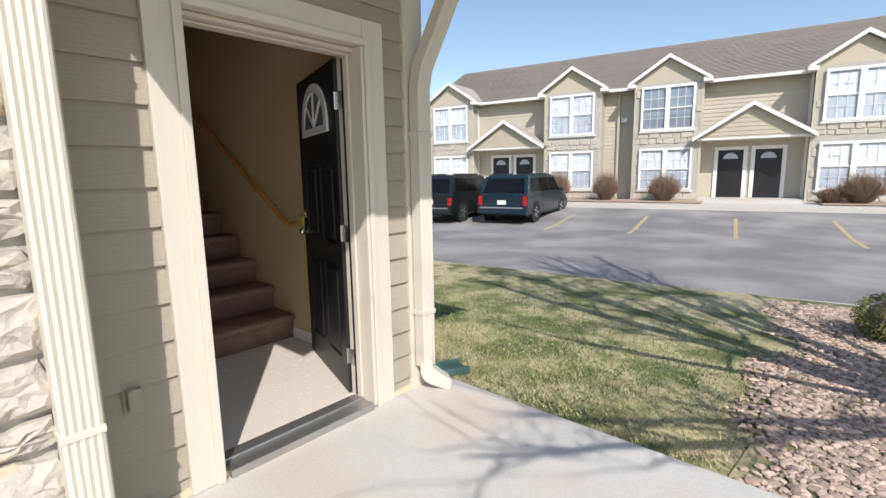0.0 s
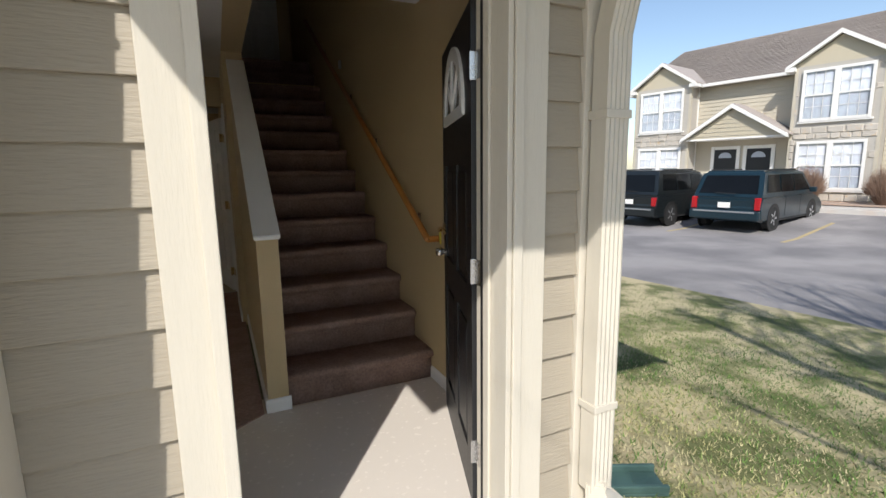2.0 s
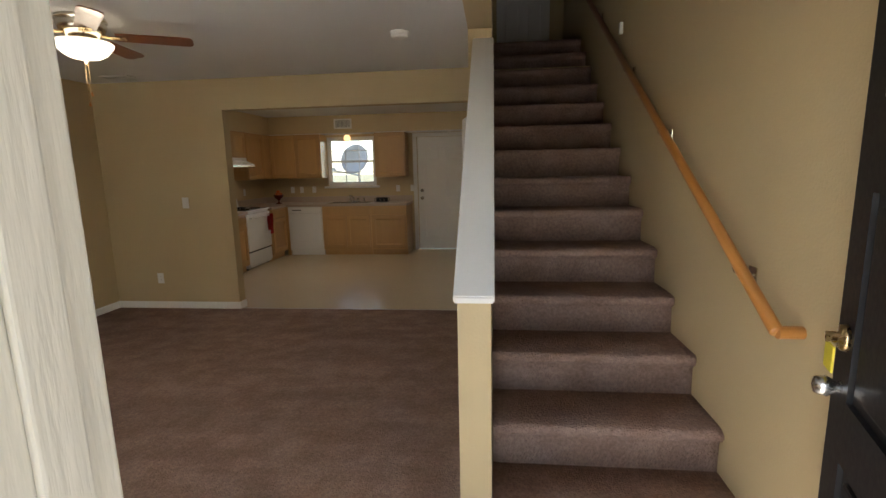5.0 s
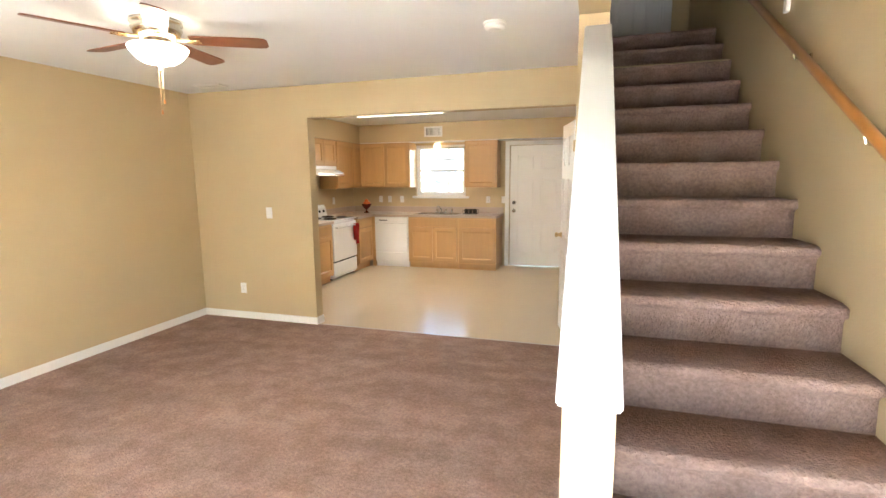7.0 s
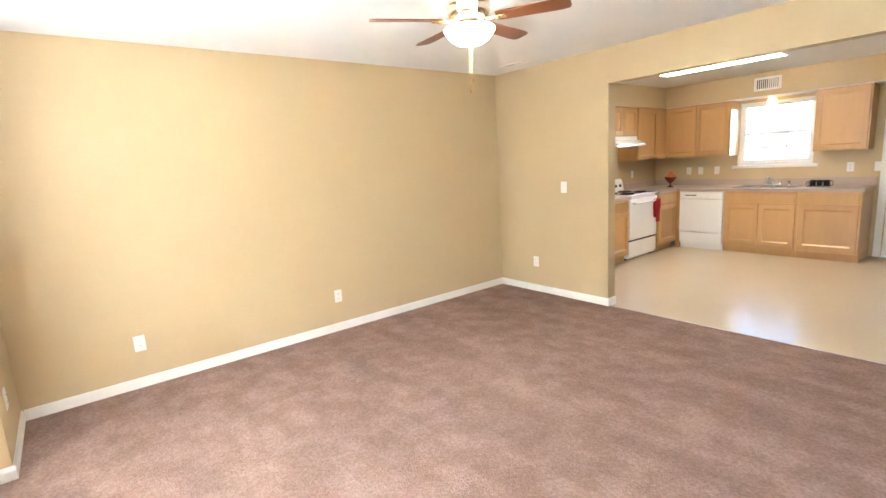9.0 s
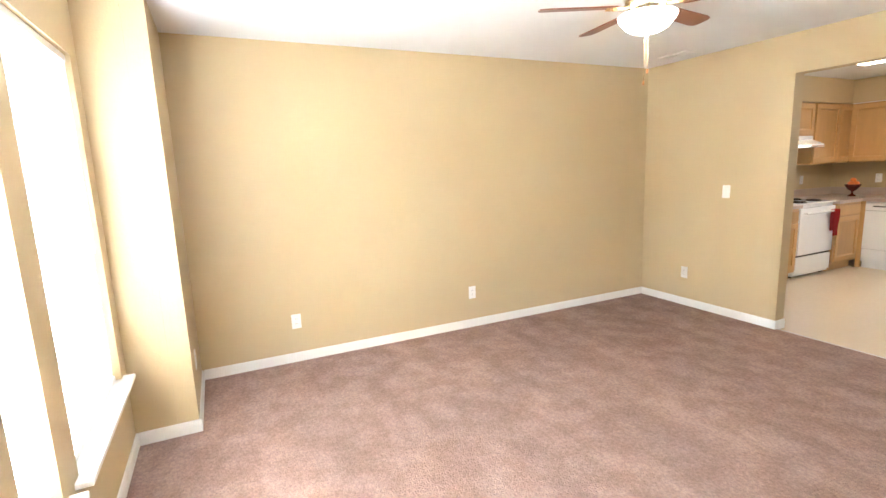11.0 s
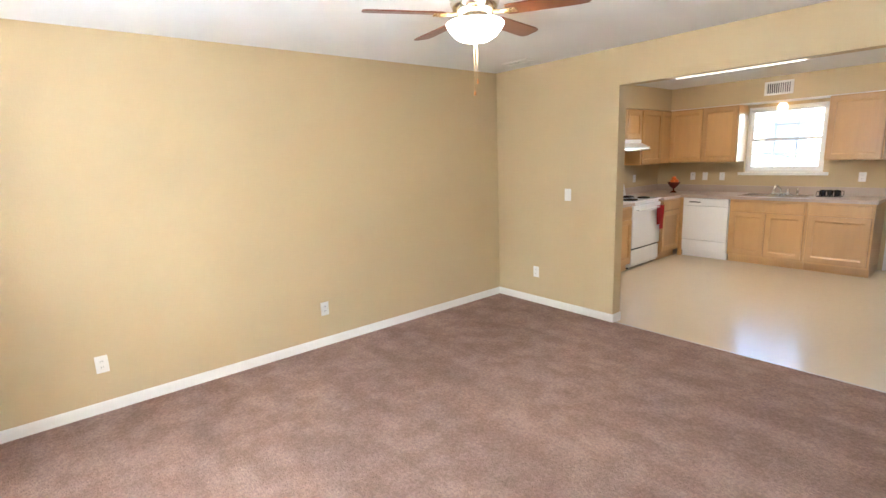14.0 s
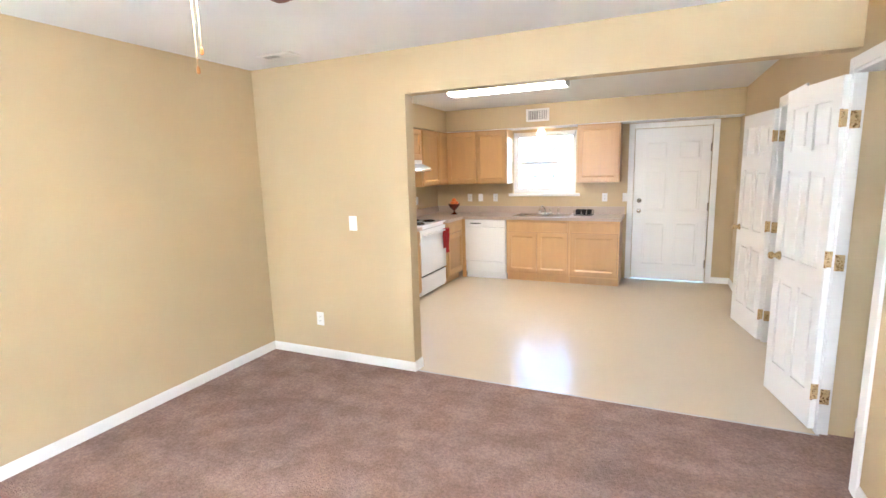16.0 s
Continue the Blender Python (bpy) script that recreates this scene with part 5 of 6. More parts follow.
def rafters(half, apex, eave, x0, x1, u, thick):
    """The two slopes of a small gable roof, as an outline in (u, z)."""
    bm = bmesh.new()
    for sgn in (-1, 1):
        q = [(0, apex), (sgn * half, eave), (sgn * half, eave + thick), (0, apex + thick * 1.15)]
        lo = [bm.verts.new((x0, u + a, b + BASE)) for a, b in q]
        hi = [bm.verts.new((x1, u + a, b + BASE)) for a, b in q]
        bm.faces.new(lo)
        bm.faces.new(hi)
        for i in range(4):
            bm.faces.new((lo[i], lo[(i + 1) % 4], hi[(i + 1) % 4], hi[i]))
    return bm


def far_window(u, z0, z1, x, behind, w=0.86):
    f = bmesh.new()
    wall(f, "y", x - 0.05, x + 0.0, u - w / 2 - 0.09, u + w / 2 + 0.09, z0 - 0.10 + BASE, z1 + 0.10 + BASE, [(u - w / 2, u + w / 2, z0 + BASE, z1 + BASE)])
    win = part("window", f, FAR_WHITE, house)
    mid = (z0 + z1) / 2
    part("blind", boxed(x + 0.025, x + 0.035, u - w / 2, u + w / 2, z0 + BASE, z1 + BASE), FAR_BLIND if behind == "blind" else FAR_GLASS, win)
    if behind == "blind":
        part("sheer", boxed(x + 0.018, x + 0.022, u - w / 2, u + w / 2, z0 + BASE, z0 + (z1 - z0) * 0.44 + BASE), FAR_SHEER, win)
    for a, b in ((z0, mid - 0.02), (mid + 0.02, z1)):
        g = part("pane", boxed(x - 0.008, x - 0.002, u - w / 2, u + w / 2, a + BASE, b + BASE), CLEAR, win)
        g.visible_shadow = False
    bars = bmesh.new()
    box(bars, x - 0.03, x + 0.005, u - w / 2, u + w / 2, mid - 0.025 + BASE, mid + 0.025 + BASE)
    for i in (1, 2):
        du = -w / 2 + w * i / 3
        box(bars, x - 0.018, x - 0.009, u + du - 0.008, u + du + 0.008, mid + BASE, z1 + BASE)
        box(bars, x - 0.018, x - 0.009, u + du - 0.008, u + du + 0.008, z0 + BASE, mid + BASE)
    for z in ((mid + z1) / 2, (mid + z0) / 2):
        box(bars, x - 0.0185, x - 0.0085, u - w / 2, u + w / 2, z - 0.008 + BASE, z + 0.008 + BASE)
    part("muntins", bars, FAR_WHITE, win)


def far_stones(u, rng):
    """Uneven stones on a bay front, joined."""
    bm = bmesh.new()
    z = 0.12
    while z < 4.95:
        h = rng.uniform(0.16, 0.30)
        y = u - 1.27
        while y < u + 1.25:
            w = min(rng.uniform(0.2, 0.55), u + 1.27 - y)
            cy, cz = y + w / 2, z + h / 2
            hit = abs(cy - u) < 1.10 + w * 0.3 and (0.50 - h / 2 < cz < 2.35 + h / 2 or 3.03 - h / 2 < cz < 4.95 + h / 2)
            if not hit and w > 0.08:
                d = rng.uniform(0.015, 0.05)
                j = lambda: rng.uniform(-0.03, 0.03)
                c = [(y + 0.01, z + 0.01), (y + w * 0.5, z + 0.004 + j()), (y + w - 0.01, z + 0.01 + j()), (y + w - 0.012, z + h * 0.5), (y + w - 0.01, z + h - 0.01 + j()), (y + w * 0.5, z + h + j() * 0.5), (y + 0.01, z + h - 0.01)]
                lo = [bm.verts.new((0.0, a, b + BASE)) for a, b in c]
                hi = [bm.verts.new((-d, cy + (a - cy) * 0.86, cz + (b - cz) * 0.84 + BASE)) for a, b in c]
                bm.faces.new(hi)
                for i in range(7):
                    bm.faces.new((lo[i], lo[(i + 1) % 7], hi[(i + 1) % 7], hi[i]))
            y += w
        z += h
    ob = part("stone_front", bm, STONE, house, "cream and tan stone veneer")
    ob["kind"] = "stuff"


rng = random.Random(3)
BAYS = (13.6, 7.05, 2.98, -3.30, -7.4)
for u in BAYS:
    part("bay", boxed(0.002, 1.1, u - 1.28, u + 1.28, 0.0 + BASE, 5.05 + BASE), MORTAR, house)
    far_stones(u, rng)
    for du in (-0.52, 0.52):
        far_window(u + du, 0.62, 2.22, -0.06, "blind")
        far_window(u + du, 3.14, 4.80, -0.06, "room" if u == 2.98 else "blind")
    part("sill", boxed(-0.09, 0.0, u - 1.10, u + 1.10, 0.46 + BASE, 0.53 + BASE), FAR_WHITE, house)
    part("sill", boxed(-0.09, 0.0, u - 1.10, u + 1.10, 2.98 + BASE, 3.05 + BASE), FAR_WHITE, house)
    for s in (-1, 1):
        part("corner_board", boxed(-0.012, 0.12, u + s * 1.29 - 0.05, u + s * 1.29 + 0.05, 0.05 + BASE, 5.02 + BASE), FAR_SIDING, house)
    g = bmesh.new()
    prism(g, [(u - 1.45, 5.05 + BASE), (u + 1.45, 5.05 + BASE), (u, 5.98 + BASE)], "x", 0.0, 0.2)
    part("gable", g, FAR_PANEL, house)
    part("gable_roof", rafters(1.62, 6.08, 5.03, -0.18, 2.9, u, 0.06), SHINGLE, house)
    part("rake_board", rafters(1.58, 5.99, 4.96, -0.24, -0.10, u, 0.13), FAR_WHITE, house)
    for s in (-1, 1):
        part("eave_return", boxed(-0.22, 0.25, u + s * 1.46 - 0.16, u + s * 1.46 + 0.16, 4.90 + BASE, 5.05 + BASE), FAR_WHITE, house)
for a, b in ((14.9, 15.5), (8.34, 12.31), (4.27, 5.76), (-2.01, 1.69), (-6.1, -4.59), (-12.0, -8.7)):
    part("wall", far_siding(a, b, 0.1, 5.05, 0.85), FAR_SIDING, house)
part("side_wall", boxed(0.9, 10.0, 15.2, 15.5, 0.0 + BASE, 5.05 + BASE), FAR_SIDING, house)
main = bmesh.new()
EA, RI, HI = 4.98, 7.75, 5.6
corners = {"a": (0.45, -14, EA), "b": (0.45, 15.9, EA), "c": (HI, 15.7, RI), "d": (HI, -14, RI), "e": (10.8, 15.9, EA), "f": (10.8, -14, EA)}
v = {k: main.verts.new((p[0], p[1], p[2] + BASE)) for k, p in corners.items()}
main.faces.new((v["a"], v["b"], v["c"], v["d"]))
main.faces.new((v["b"], v["e"], v["c"]))
main.faces.new((v["e"], v["f"], v["d"], v["c"]))
bmesh.ops.solidify(main, geom=main.faces[:], thickness=0.08)
part("roof", main, SHINGLE, house, "brown-grey shingle roof")
lines = bmesh.new()
for k in range(1, 34):
    f = k / 34
    x, z = 0.45 + (HI - 0.45) * f, EA + (RI - EA) * f
    box(lines, x - 0.012, x + 0.012, -14, 15.9 - 0.2 * f, z + 0.02 + BASE, z + 0.035 + BASE)
courses = part("shingle_course", lines, SHINGLE, house)
courses["kind"] = "stuff"
for a, b in ((14.9, 15.9), (8.5, 12.1), (4.45, 5.6), (-1.85, 1.5), (-5.9, -4.75)):
    gut = part("gutter", boxed(0.36, 0.50, a, b, 4.90 + BASE, 5.03 + BASE, 0.02), FAR_WHITE, house)
for u in (8.25, 5.1, -1.95, 12.35):
    part("downspout", boxed(0.72, 0.82, u - 0.05, u + 0.05, 0.1 + BASE, 4.95 + BASE), FAR_SIDING if u == 5.1 else FAR_WHITE, house)
part("wall_box", boxed(0.68, 0.85, 4.72, 4.98, 3.55 + BASE, 3.75 + BASE, 0.01), STEEL, house, "small grey box on the siding")
for u in (10.35, -0.10):
    g = bmesh.new()
    prism(g, [(u - 1.85, 2.62 + BASE), (u + 1.85, 2.62 + BASE), (u, 3.80 + BASE)], "x", -0.25, -0.15)
    part("porch_gable", g, FAR_PANEL, house)
    for k in range(6):
        hw = 1.75 * (1 - (k + 0.6) / 6.6)
        part("porch_board", boxed(-0.268, -0.2505, u - hw, u + hw, 2.70 + 0.165 * k + BASE, 2.70 + 0.165 * k + 0.02 + BASE), FAR_SIDING, house)
    part("porch_roof", rafters(2.10, 3.92, 2.60, -0.42, 0.84, u, 0.06), SHINGLE, house)
    part("porch_rake", rafters(2.06, 3.80, 2.50, -0.48, -0.34, u, 0.14), FAR_WHITE, house)
    part("porch_ceiling", boxed(-0.25, 0.83, u - 1.9, u + 1.9, 2.55 + BASE, 2.62 + BASE), FAR_WHITE, house)
    part("stoop", boxed(-0.9, 0.84, u - 1.75, u + 1.75, 0.0 + BASE, 0.19 + BASE, 0.01), CONCRETE, house)
    for du in (-0.66, 0.66):
        d = part("door", boxed(0.80, 0.83, u + du - 0.45, u + du + 0.45, 0.20 + BASE, 2.16 + BASE), BLACK_PAINT, house, "black front door with fan light")
        fl = bmesh.new()
        prism(fl, [(u + du + 0.27 * math.cos(math.pi * i / 12), 1.80 + 0.24 * math.sin(math.pi * i / 12) + BASE) for i in range(13)], "x", 0.788, 0.80)
        part("fan_light", fl, FAR_BLIND, d)
        for y0, y1, z0, z1 in ((-0.34, -0.05, 0.4, 0.95), (0.05, 0.34, 0.4, 0.95), (-0.34, -0.05, 1.1, 1.6), (0.05, 0.34, 1.1, 1.6)):
            part("panel", boxed(0.792, 0.80, u + du + y0, u + du + y1, z0 + BASE, z1 + BASE, 0.003), BLACK_PAINT, d)
        for s in (-0.53, 0.53):
            part("casing", boxed(0.78, 0.828, u + du + s - 0.07, u + du + s + 0.07, 0.20 + BASE, 2.30 + BASE), FAR_WHITE, house)
        part("casing", boxed(0.78, 0.828, u + du - 0.45, u + du + 0.45, 2.165 + BASE, 2.30 + BASE), FAR_WHITE, house)

# parking lines
for n0, n1, u in ((7.9, 4.3, 5.7), (7.9, 4.3, 3.2), (7.9, 4.3, 0.6), (8.5, 4.3, -1.84), (7.9, 4.3, 8.55), (7.9, 4.3, -4.3)):
    bm = bmesh.new()
    prism(bm, [(-n0, lot_height(n0) + 0.004), (-7.0, -0.416), (-n1, lot_height(n1) + 0.004), (-n1, lot_height(n1) - 0.05), (-7.0, -0.47), (-n0, lot_height(n0) - 0.05)], "y", u - 0.05, u + 0.05)
    bmesh.ops.transform(bm, matrix=LOT_POSE, verts=bm.verts)
    structure("parking_line", bm, YELLOW_LINE, "worn yellow parking stripe", "road marking")

# ---- parked vehicles ----


def vehicle(name, u, rear, length, width, height, belt, paint, label, hood, slope, lamp):
    """A car with its tail towards us. hood: length ahead of the windscreen; slope: lean of the tail window."""
    z0 = lot_height(rear - 1.0)
    at = LOT_POSE @ Vector((-rear, u, z0))
    root = thing(name, at, label, "car", "parked cars", math.degrees(LOT))
    w = width / 2
    b = bmesh.new()
    prism(b, [(0.0, 0.32), (0.05, 0.62), (0.02, belt - 0.05), (0.10, belt), (length - hood, belt), (length - 0.35, belt - 0.14), (length - 0.05, belt - 0.32), (length, 0.45), (length - 0.1, 0.25), (0.15, 0.25)], "y", -w, w)
    bmesh.ops.bevel(b, geom=[e for e in b.edges], offset=0.05, segments=2, affect="EDGES")
    body = part("body", b, paint, root, smooth=False)
    g = bmesh.new()
    tw = w - 0.14
    base_a, base_b = 0.10, length - hood + 0.25
    roof_a, roof_b = 0.10 + slope, length - hood - 0.55
    lo = [(base_a, -w + 0.03), (base_b, -w + 0.03), (base_b, w - 0.03), (base_a, w - 0.03)]
    hi = [(roof_a, -tw), (roof_b, -tw), (roof_b, tw), (roof_a, tw)]
    L = [g.verts.new((x, y, belt - 0.02)) for x, y in lo]
    H = [g.verts.new((x, y, height)) for x, y in hi]
    g.faces.new(L[::-1])
    g.faces.new(H)
    for i in range(4):
        g.faces.new((L[i], L[(i + 1) % 4], H[(i + 1) % 4], H[i]))
    bmesh.ops.bevel(g, geom=[e for e in g.edges if all(q.co.z > belt for q in e.verts)], offset=0.07, segments=3, affect="EDGES")
    part("cabin", g, paint, root)

    def pane(nm, c, mat, lift):
        p = bmesh.new()
        vs = [p.verts.new(q) for q in c]
        p.faces.new(vs)
        bmesh.ops.solidify(p, geom=p.faces[:], thickness=0.012)
        nrm = (Vector(c[1]) - Vector(c[0])).cross(Vector(c[2]) - Vector(c[0])).normalized()
        bmesh.ops.translate(p, vec=nrm * lift, verts=p.verts)
        return part(nm, p, mat, root)

    def side(x, f, s):
        y = (w - 0.03) + (tw - w + 0.03) * f
        return (x, s * (y + 0.008), belt - 0.02 + (height - belt + 0.02) * f)
    n = 3
    fa, fb = 0.16, 0.84
    xa, xb = base_a + 0.28, base_b - 0.55
    for s in (-1, 1):
        for i in range(n):
            p0, p1 = xa + (xb - xa) * i / n + 0.03, xa + (xb - xa) * (i + 1) / n - 0.03
            q0, q1 = max(p0, roof_a + 0.14), min(p1, roof_b - 0.02)
            if i == n - 1:
                p1 += 0.32
            pane("side_window", [side(p0, fa, s), side(p1, fa, s), side(q1, fb, s), side(q0, fb, s)], CAR_GLASS, 0.004 * (-s))
    def tail(f, y):
        x = base_a + (roof_a - base_a) * f
        return (x - 0.012, y, belt - 0.02 + (height - belt + 0.02) * f)
    pane("rear_window", [tail(0.12, -tw + 0.02), tail(0.12, tw - 0.02), tail(0.82, tw - 0.1), tail(0.82, -tw + 0.1)], CAR_GLASS, 0.002)
    def nose(f, y):
        x = base_b + (roof_b - base_b) * f
        return (x + 0.012, y, belt - 0.02 + (height - belt + 0.02) * f)
    pane("windscreen", [nose(0.08, -tw), nose(0.08, tw), nose(0.86, tw - 0.1), nose(0.86, -tw + 0.1)], CAR_GLASS, 0.002)
    part("rear_bumper", boxed(-0.09, 0.14, -w + 0.01, w - 0.01, 0.30, 0.56, 0.05), paint, root)
    part("bumper_strip", boxed(-0.097, -0.085, -w + 0.12, w - 0.12, 0.50, 0.545, 0.005), ALLOY if lamp < 0.5 else RUBBER, root)
    part("front_bumper", boxed(length - 0.12, length + 0.05, -w + 0.02, w - 0.02, 0.28, 0.55, 0.05), paint, root)
    for s in (-1, 1):
        part("tail_lamp", boxed(-0.012, 0.09, s * (w - 0.10) - 0.07, s * (w - 0.10) + 0.07, belt - 0.36, belt - 0.36 + lamp, 0.02), RED_LENS, root, "red tail lamp")
        part("mirror", boxed(length - hood - 0.25, length - hood - 0.13, s * (w + 0.09) - 0.09, s * (w + 0.09) + 0.09, belt + 0.02, belt + 0.17, 0.03), paint, root)
        part("headlamp", boxed(length - 0.14, length - 0.02, s * (w - 0.25) - 0.18, s * (w - 0.25) + 0.18, 0.60, 0.74, 0.02), ALLOY, root)
        part("sill", boxed(0.9, length - 0.9, s * (w - 0.02) - 0.02, s * (w - 0.02) + 0.02, 0.24, 0.32, 0.01), RUBBER, root)
        part("roof_rail", boxed(roof_a + 0.25, roof_b - 0.3, s * (tw - 0.06) - 0.015, s * (tw - 0.06) + 0.015, height + 0.002, height + 0.04, 0.008), RUBBER, root)
        for x in (0.85, length - 0.92):
            tyre = bmesh.new()
            turned(tyre, [(0.20, -0.11), (0.30, -0.11), (0.335, -0.08), (0.335, 0.08), (0.30, 0.11), (0.20, 0.11)], 24, (x, s * (w - 0.10), 0.335), Matrix.Rotation(radians(90), 4, "X"))
            wheel = part("tyre", tyre, RUBBER, root)
            rim = bmesh.new()
            turned(rim, [(0.001, -0.09), (0.205, -0.09), (0.21, 0.0), (0.205, 0.09), (0.001, 0.09)], 20, (x, s * (w - 0.10), 0.335), Matrix.Rotation(radians(90), 4, "X"))
            for k in range(5):
                a = 2 * math.pi * k / 5
                box(rim, 0.05, 0.20, -0.025, 0.025, -0.115, 0.115, 0.008, m=Matrix.Translation((x, s * (w - 0.10), 0.335)) @ Matrix.Rotation(radians(90), 4, "X") @ Matrix.Rotation(a, 4, "Z"))
            part("rim", rim, ALLOY, wheel, "silver alloy rim")
            arch = bmesh.new()
            turned(arch, [(0.33, -0.012), (0.40, -0.012), (0.40, 0.012), (0.33, 0.012)], 24, (x, s * (w - 0.004), 0.335), Matrix.Rotation(radians(90), 4, "X"))
            part("wheel_arch", arch, DARK, root)
    part("number_plate", boxed(-0.022, -0.004, -0.16, 0.16, belt - 0.32, belt - 0.17, 0.004), FAR_WHITE, root)
    part("wiper", rod(bmesh.new(), (0.06, -0.25, belt + 0.06), (0.10, 0.30, belt + 0.08), 0.012, segments=6), RUBBER, root)
    part("door_line", boxed(1.6, 1.62, -w - 0.003, w + 0.003, 0.36, belt - 0.03), DARK, root)
    part("door_line", boxed(2.7, 2.72, -w - 0.003, w + 0.003, 0.36, belt - 0.03), DARK, root)
    return root


vehicle("minivan", 7.45, 7.05, 4.6, 1.84, 1.62, 0.94, TEAL_PAINT, "dark teal minivan parked with its tail to the lot", 1.05, 0.34, 0.33)
vehicle("suv", 10.05, 7.55, 4.6, 1.84, 1.68, 0.98, CHARCOAL_PAINT, "charcoal sport utility wagon parked beside the minivan", 1.35, 0.22, 0.26)

# ---- planting ----
rng = random.Random(21)


def twig_ball(bm, rng, centre, rx, rz, n):
    """Many thin twigs that leave a low centre and spread upward."""
    for _ in range(n):
        a, up = rng.uniform(0, 2 * math.pi), rng.uniform(0.05, 1.0)
        r = rx * math.sqrt(rng.random())
        tip = Vector((centre[0] + r * math.cos(a), centre[1] + r * math.sin(a), centre[2] + rz * (0.35 + 0.65 * up * math.sqrt(max(0.05, 1 - (r / rx) ** 2)))))
        root = Vector((centre[0] + 0.25 * r * math.cos(a), centre[1] + 0.25 * r * math.sin(a), centre[2]))
        mid = (root + tip) / 2 + Vector((rng.uniform(-0.05, 0.05), rng.uniform(-0.05, 0.05), 0.05))
        wdt = 0.007
        for p, q in ((root, mid), (mid, tip)):
            s = Vector((rng.uniform(-1, 1), rng.uniform(-1, 1), 0)).normalized() * wdt
            f = [bm.verts.new(p - s), bm.verts.new(p + s), bm.verts.new(q)]
            bm.faces.new(f)


for u, n, r, h in ((7.45, 0.95, 0.66, 1.5), (5.35, 0.95, 0.66, 1.45), (3.1, 0.9, 0.75, 1.35), (-3.0, 0.9, 0.8, 1.3), (-2.2, 0.95, 0.5, 0.7)):
    at = LOT_POSE @ Vector((-n, u, 0.08))
    sh = thing("bare_shrub", at, "rounded bare brown shrub by the far wall", "shrub", "bare shrubs")
    bm = bmesh.new()
    twig_ball(bm, rng, (0, 0, 0), r, h, 2600)
    part("crown", bm, TWIG, sh)["kind"] = "stuff"
    st = bmesh.new()
    for k in range(5):
        a = 2 * math.pi * k / 5
        rod(st, (0.04 * math.cos(a), 0.04 * math.sin(a), -0.02), (0.25 * math.cos(a), 0.25 * math.sin(a), 0.4), 0.018, 0.008, 6)
    part("stems", st, BARK, sh)
bed = bmesh.new()
prism(bed, [(-1.5, -1.9), (-1.45, -5.0), (0.0, -5.0), (0.0, -1.9)], "z", 0.08, 0.12)
prism(bed, [(-1.5, 8.3), (-1.5, 1.7), (0.0, 1.7), (0.0, 8.3)], "z", 0.08, 0.12)
bmesh.ops.transform(bed, matrix=LOT_POSE, verts=bed.verts)
structure("mulch_bed", bed, PEBBLE, "tan rock mulch bed along the far wall", "ground")

bush = thing("round_bush", (7.95, 1.86, -0.21), "small dense olive-green bush in the rock bed", "bush")
bush.scale = (0.80, 0.80, 0.72)
leaves = bmesh.new()
for _ in range(4200):
    d = Vector((rng.gauss(0, 1), rng.gauss(0, 1), rng.gauss(0, 1))).normalized()
    r = rng.uniform(0.80, 1.04)
    p = Vector((d.x * 0.42 * r, d.y * 0.42 * r, 0.30 + d.z * 0.32 * r))
    if p.z < 0.0:
        continue
    t1 = d.orthogonal().normalized() * 0.022
    t2 = (d * 0.6 + Vector((rng.uniform(-1, 1), rng.uniform(-1, 1), rng.uniform(-1, 1)))).normalized() * 0.035
    leaves.faces.new([leaves.verts.new(p - t1 * 0.6), leaves.verts.new(p + t2 * 0.5 + t1 * 0.2), leaves.verts.new(p + t2), leaves.verts.new(p + t1 * 0.7)])
part("foliage", leaves, LEAF, bush)
core = bmesh.new()
bmesh.ops.create_icosphere(core, subdivisions=2, radius=0.3)
bmesh.ops.transform(core, matrix=Matrix.Translation((0, 0, 0.27)) @ Matrix.Diagonal((1.1, 1.1, 0.85, 1)), verts=core.verts)
part("branches", core, BARK, bush)


def on_lawn(x, y):
    q = LOT_POSE.inverted() @ Vector((x, y, 0))
    edge = 2.55 + 0.12 * math.sin(x * 2.3) + 0.06 * math.sin(x * 6.1) + (0.25 if x > 7.4 else 0)
    return x > 4.60 and q.x < -15.14 and y > edge


verts, faces, dry = [], [], []
for _ in range(170000):
    x, y = rng.uniform(4.58, 9.2), rng.uniform(2.3, 11.0)
    if y > 6.5 and rng.random() < 0.6:
        continue
    if not on_lawn(x, y):
        continue
    # dry near the slab and the rock bed, green towards the kerb
    wear = 0.76 - 0.20 * min(x - 4.6, 1.1 * (y - 2.4)) + 0.22 * math.sin(2.1 * x + 1.3 * y) * math.sin(1.7 * y - 0.8 * x + 1)
    straw = rng.random() < wear
    h = rng.uniform(0.008, 0.02) if straw else rng.uniform(0.012, 0.034)
    dry.append(1 if straw else 0)
    a = rng.uniform(0, 2 * math.pi)
    lean = rng.uniform(0.5, 2.2) * h
    c, s = math.cos(a), math.sin(a)
    wd = rng.uniform(0.0025, 0.0055)
    i = len(verts)
    g = lawn_height(x)
    verts += [(x - s * wd, y + c * wd, g - 0.002), (x + s * wd, y - c * wd, g - 0.002), (x + c * lean, y + s * lean, g + h)]
    faces.append((i, i + 1, i + 2))
gm = bpy.data.meshes.new("grass")
gm.from_pydata(verts, [], faces)
gm.materials.append(GRASS)
gm.materials.append(STRAW)
gm.polygons.foreach_set("material_index", dry)
tagged(new("grass", gm), "short patchy grass, green and straw-coloured blades", "grass", kind="stuff")

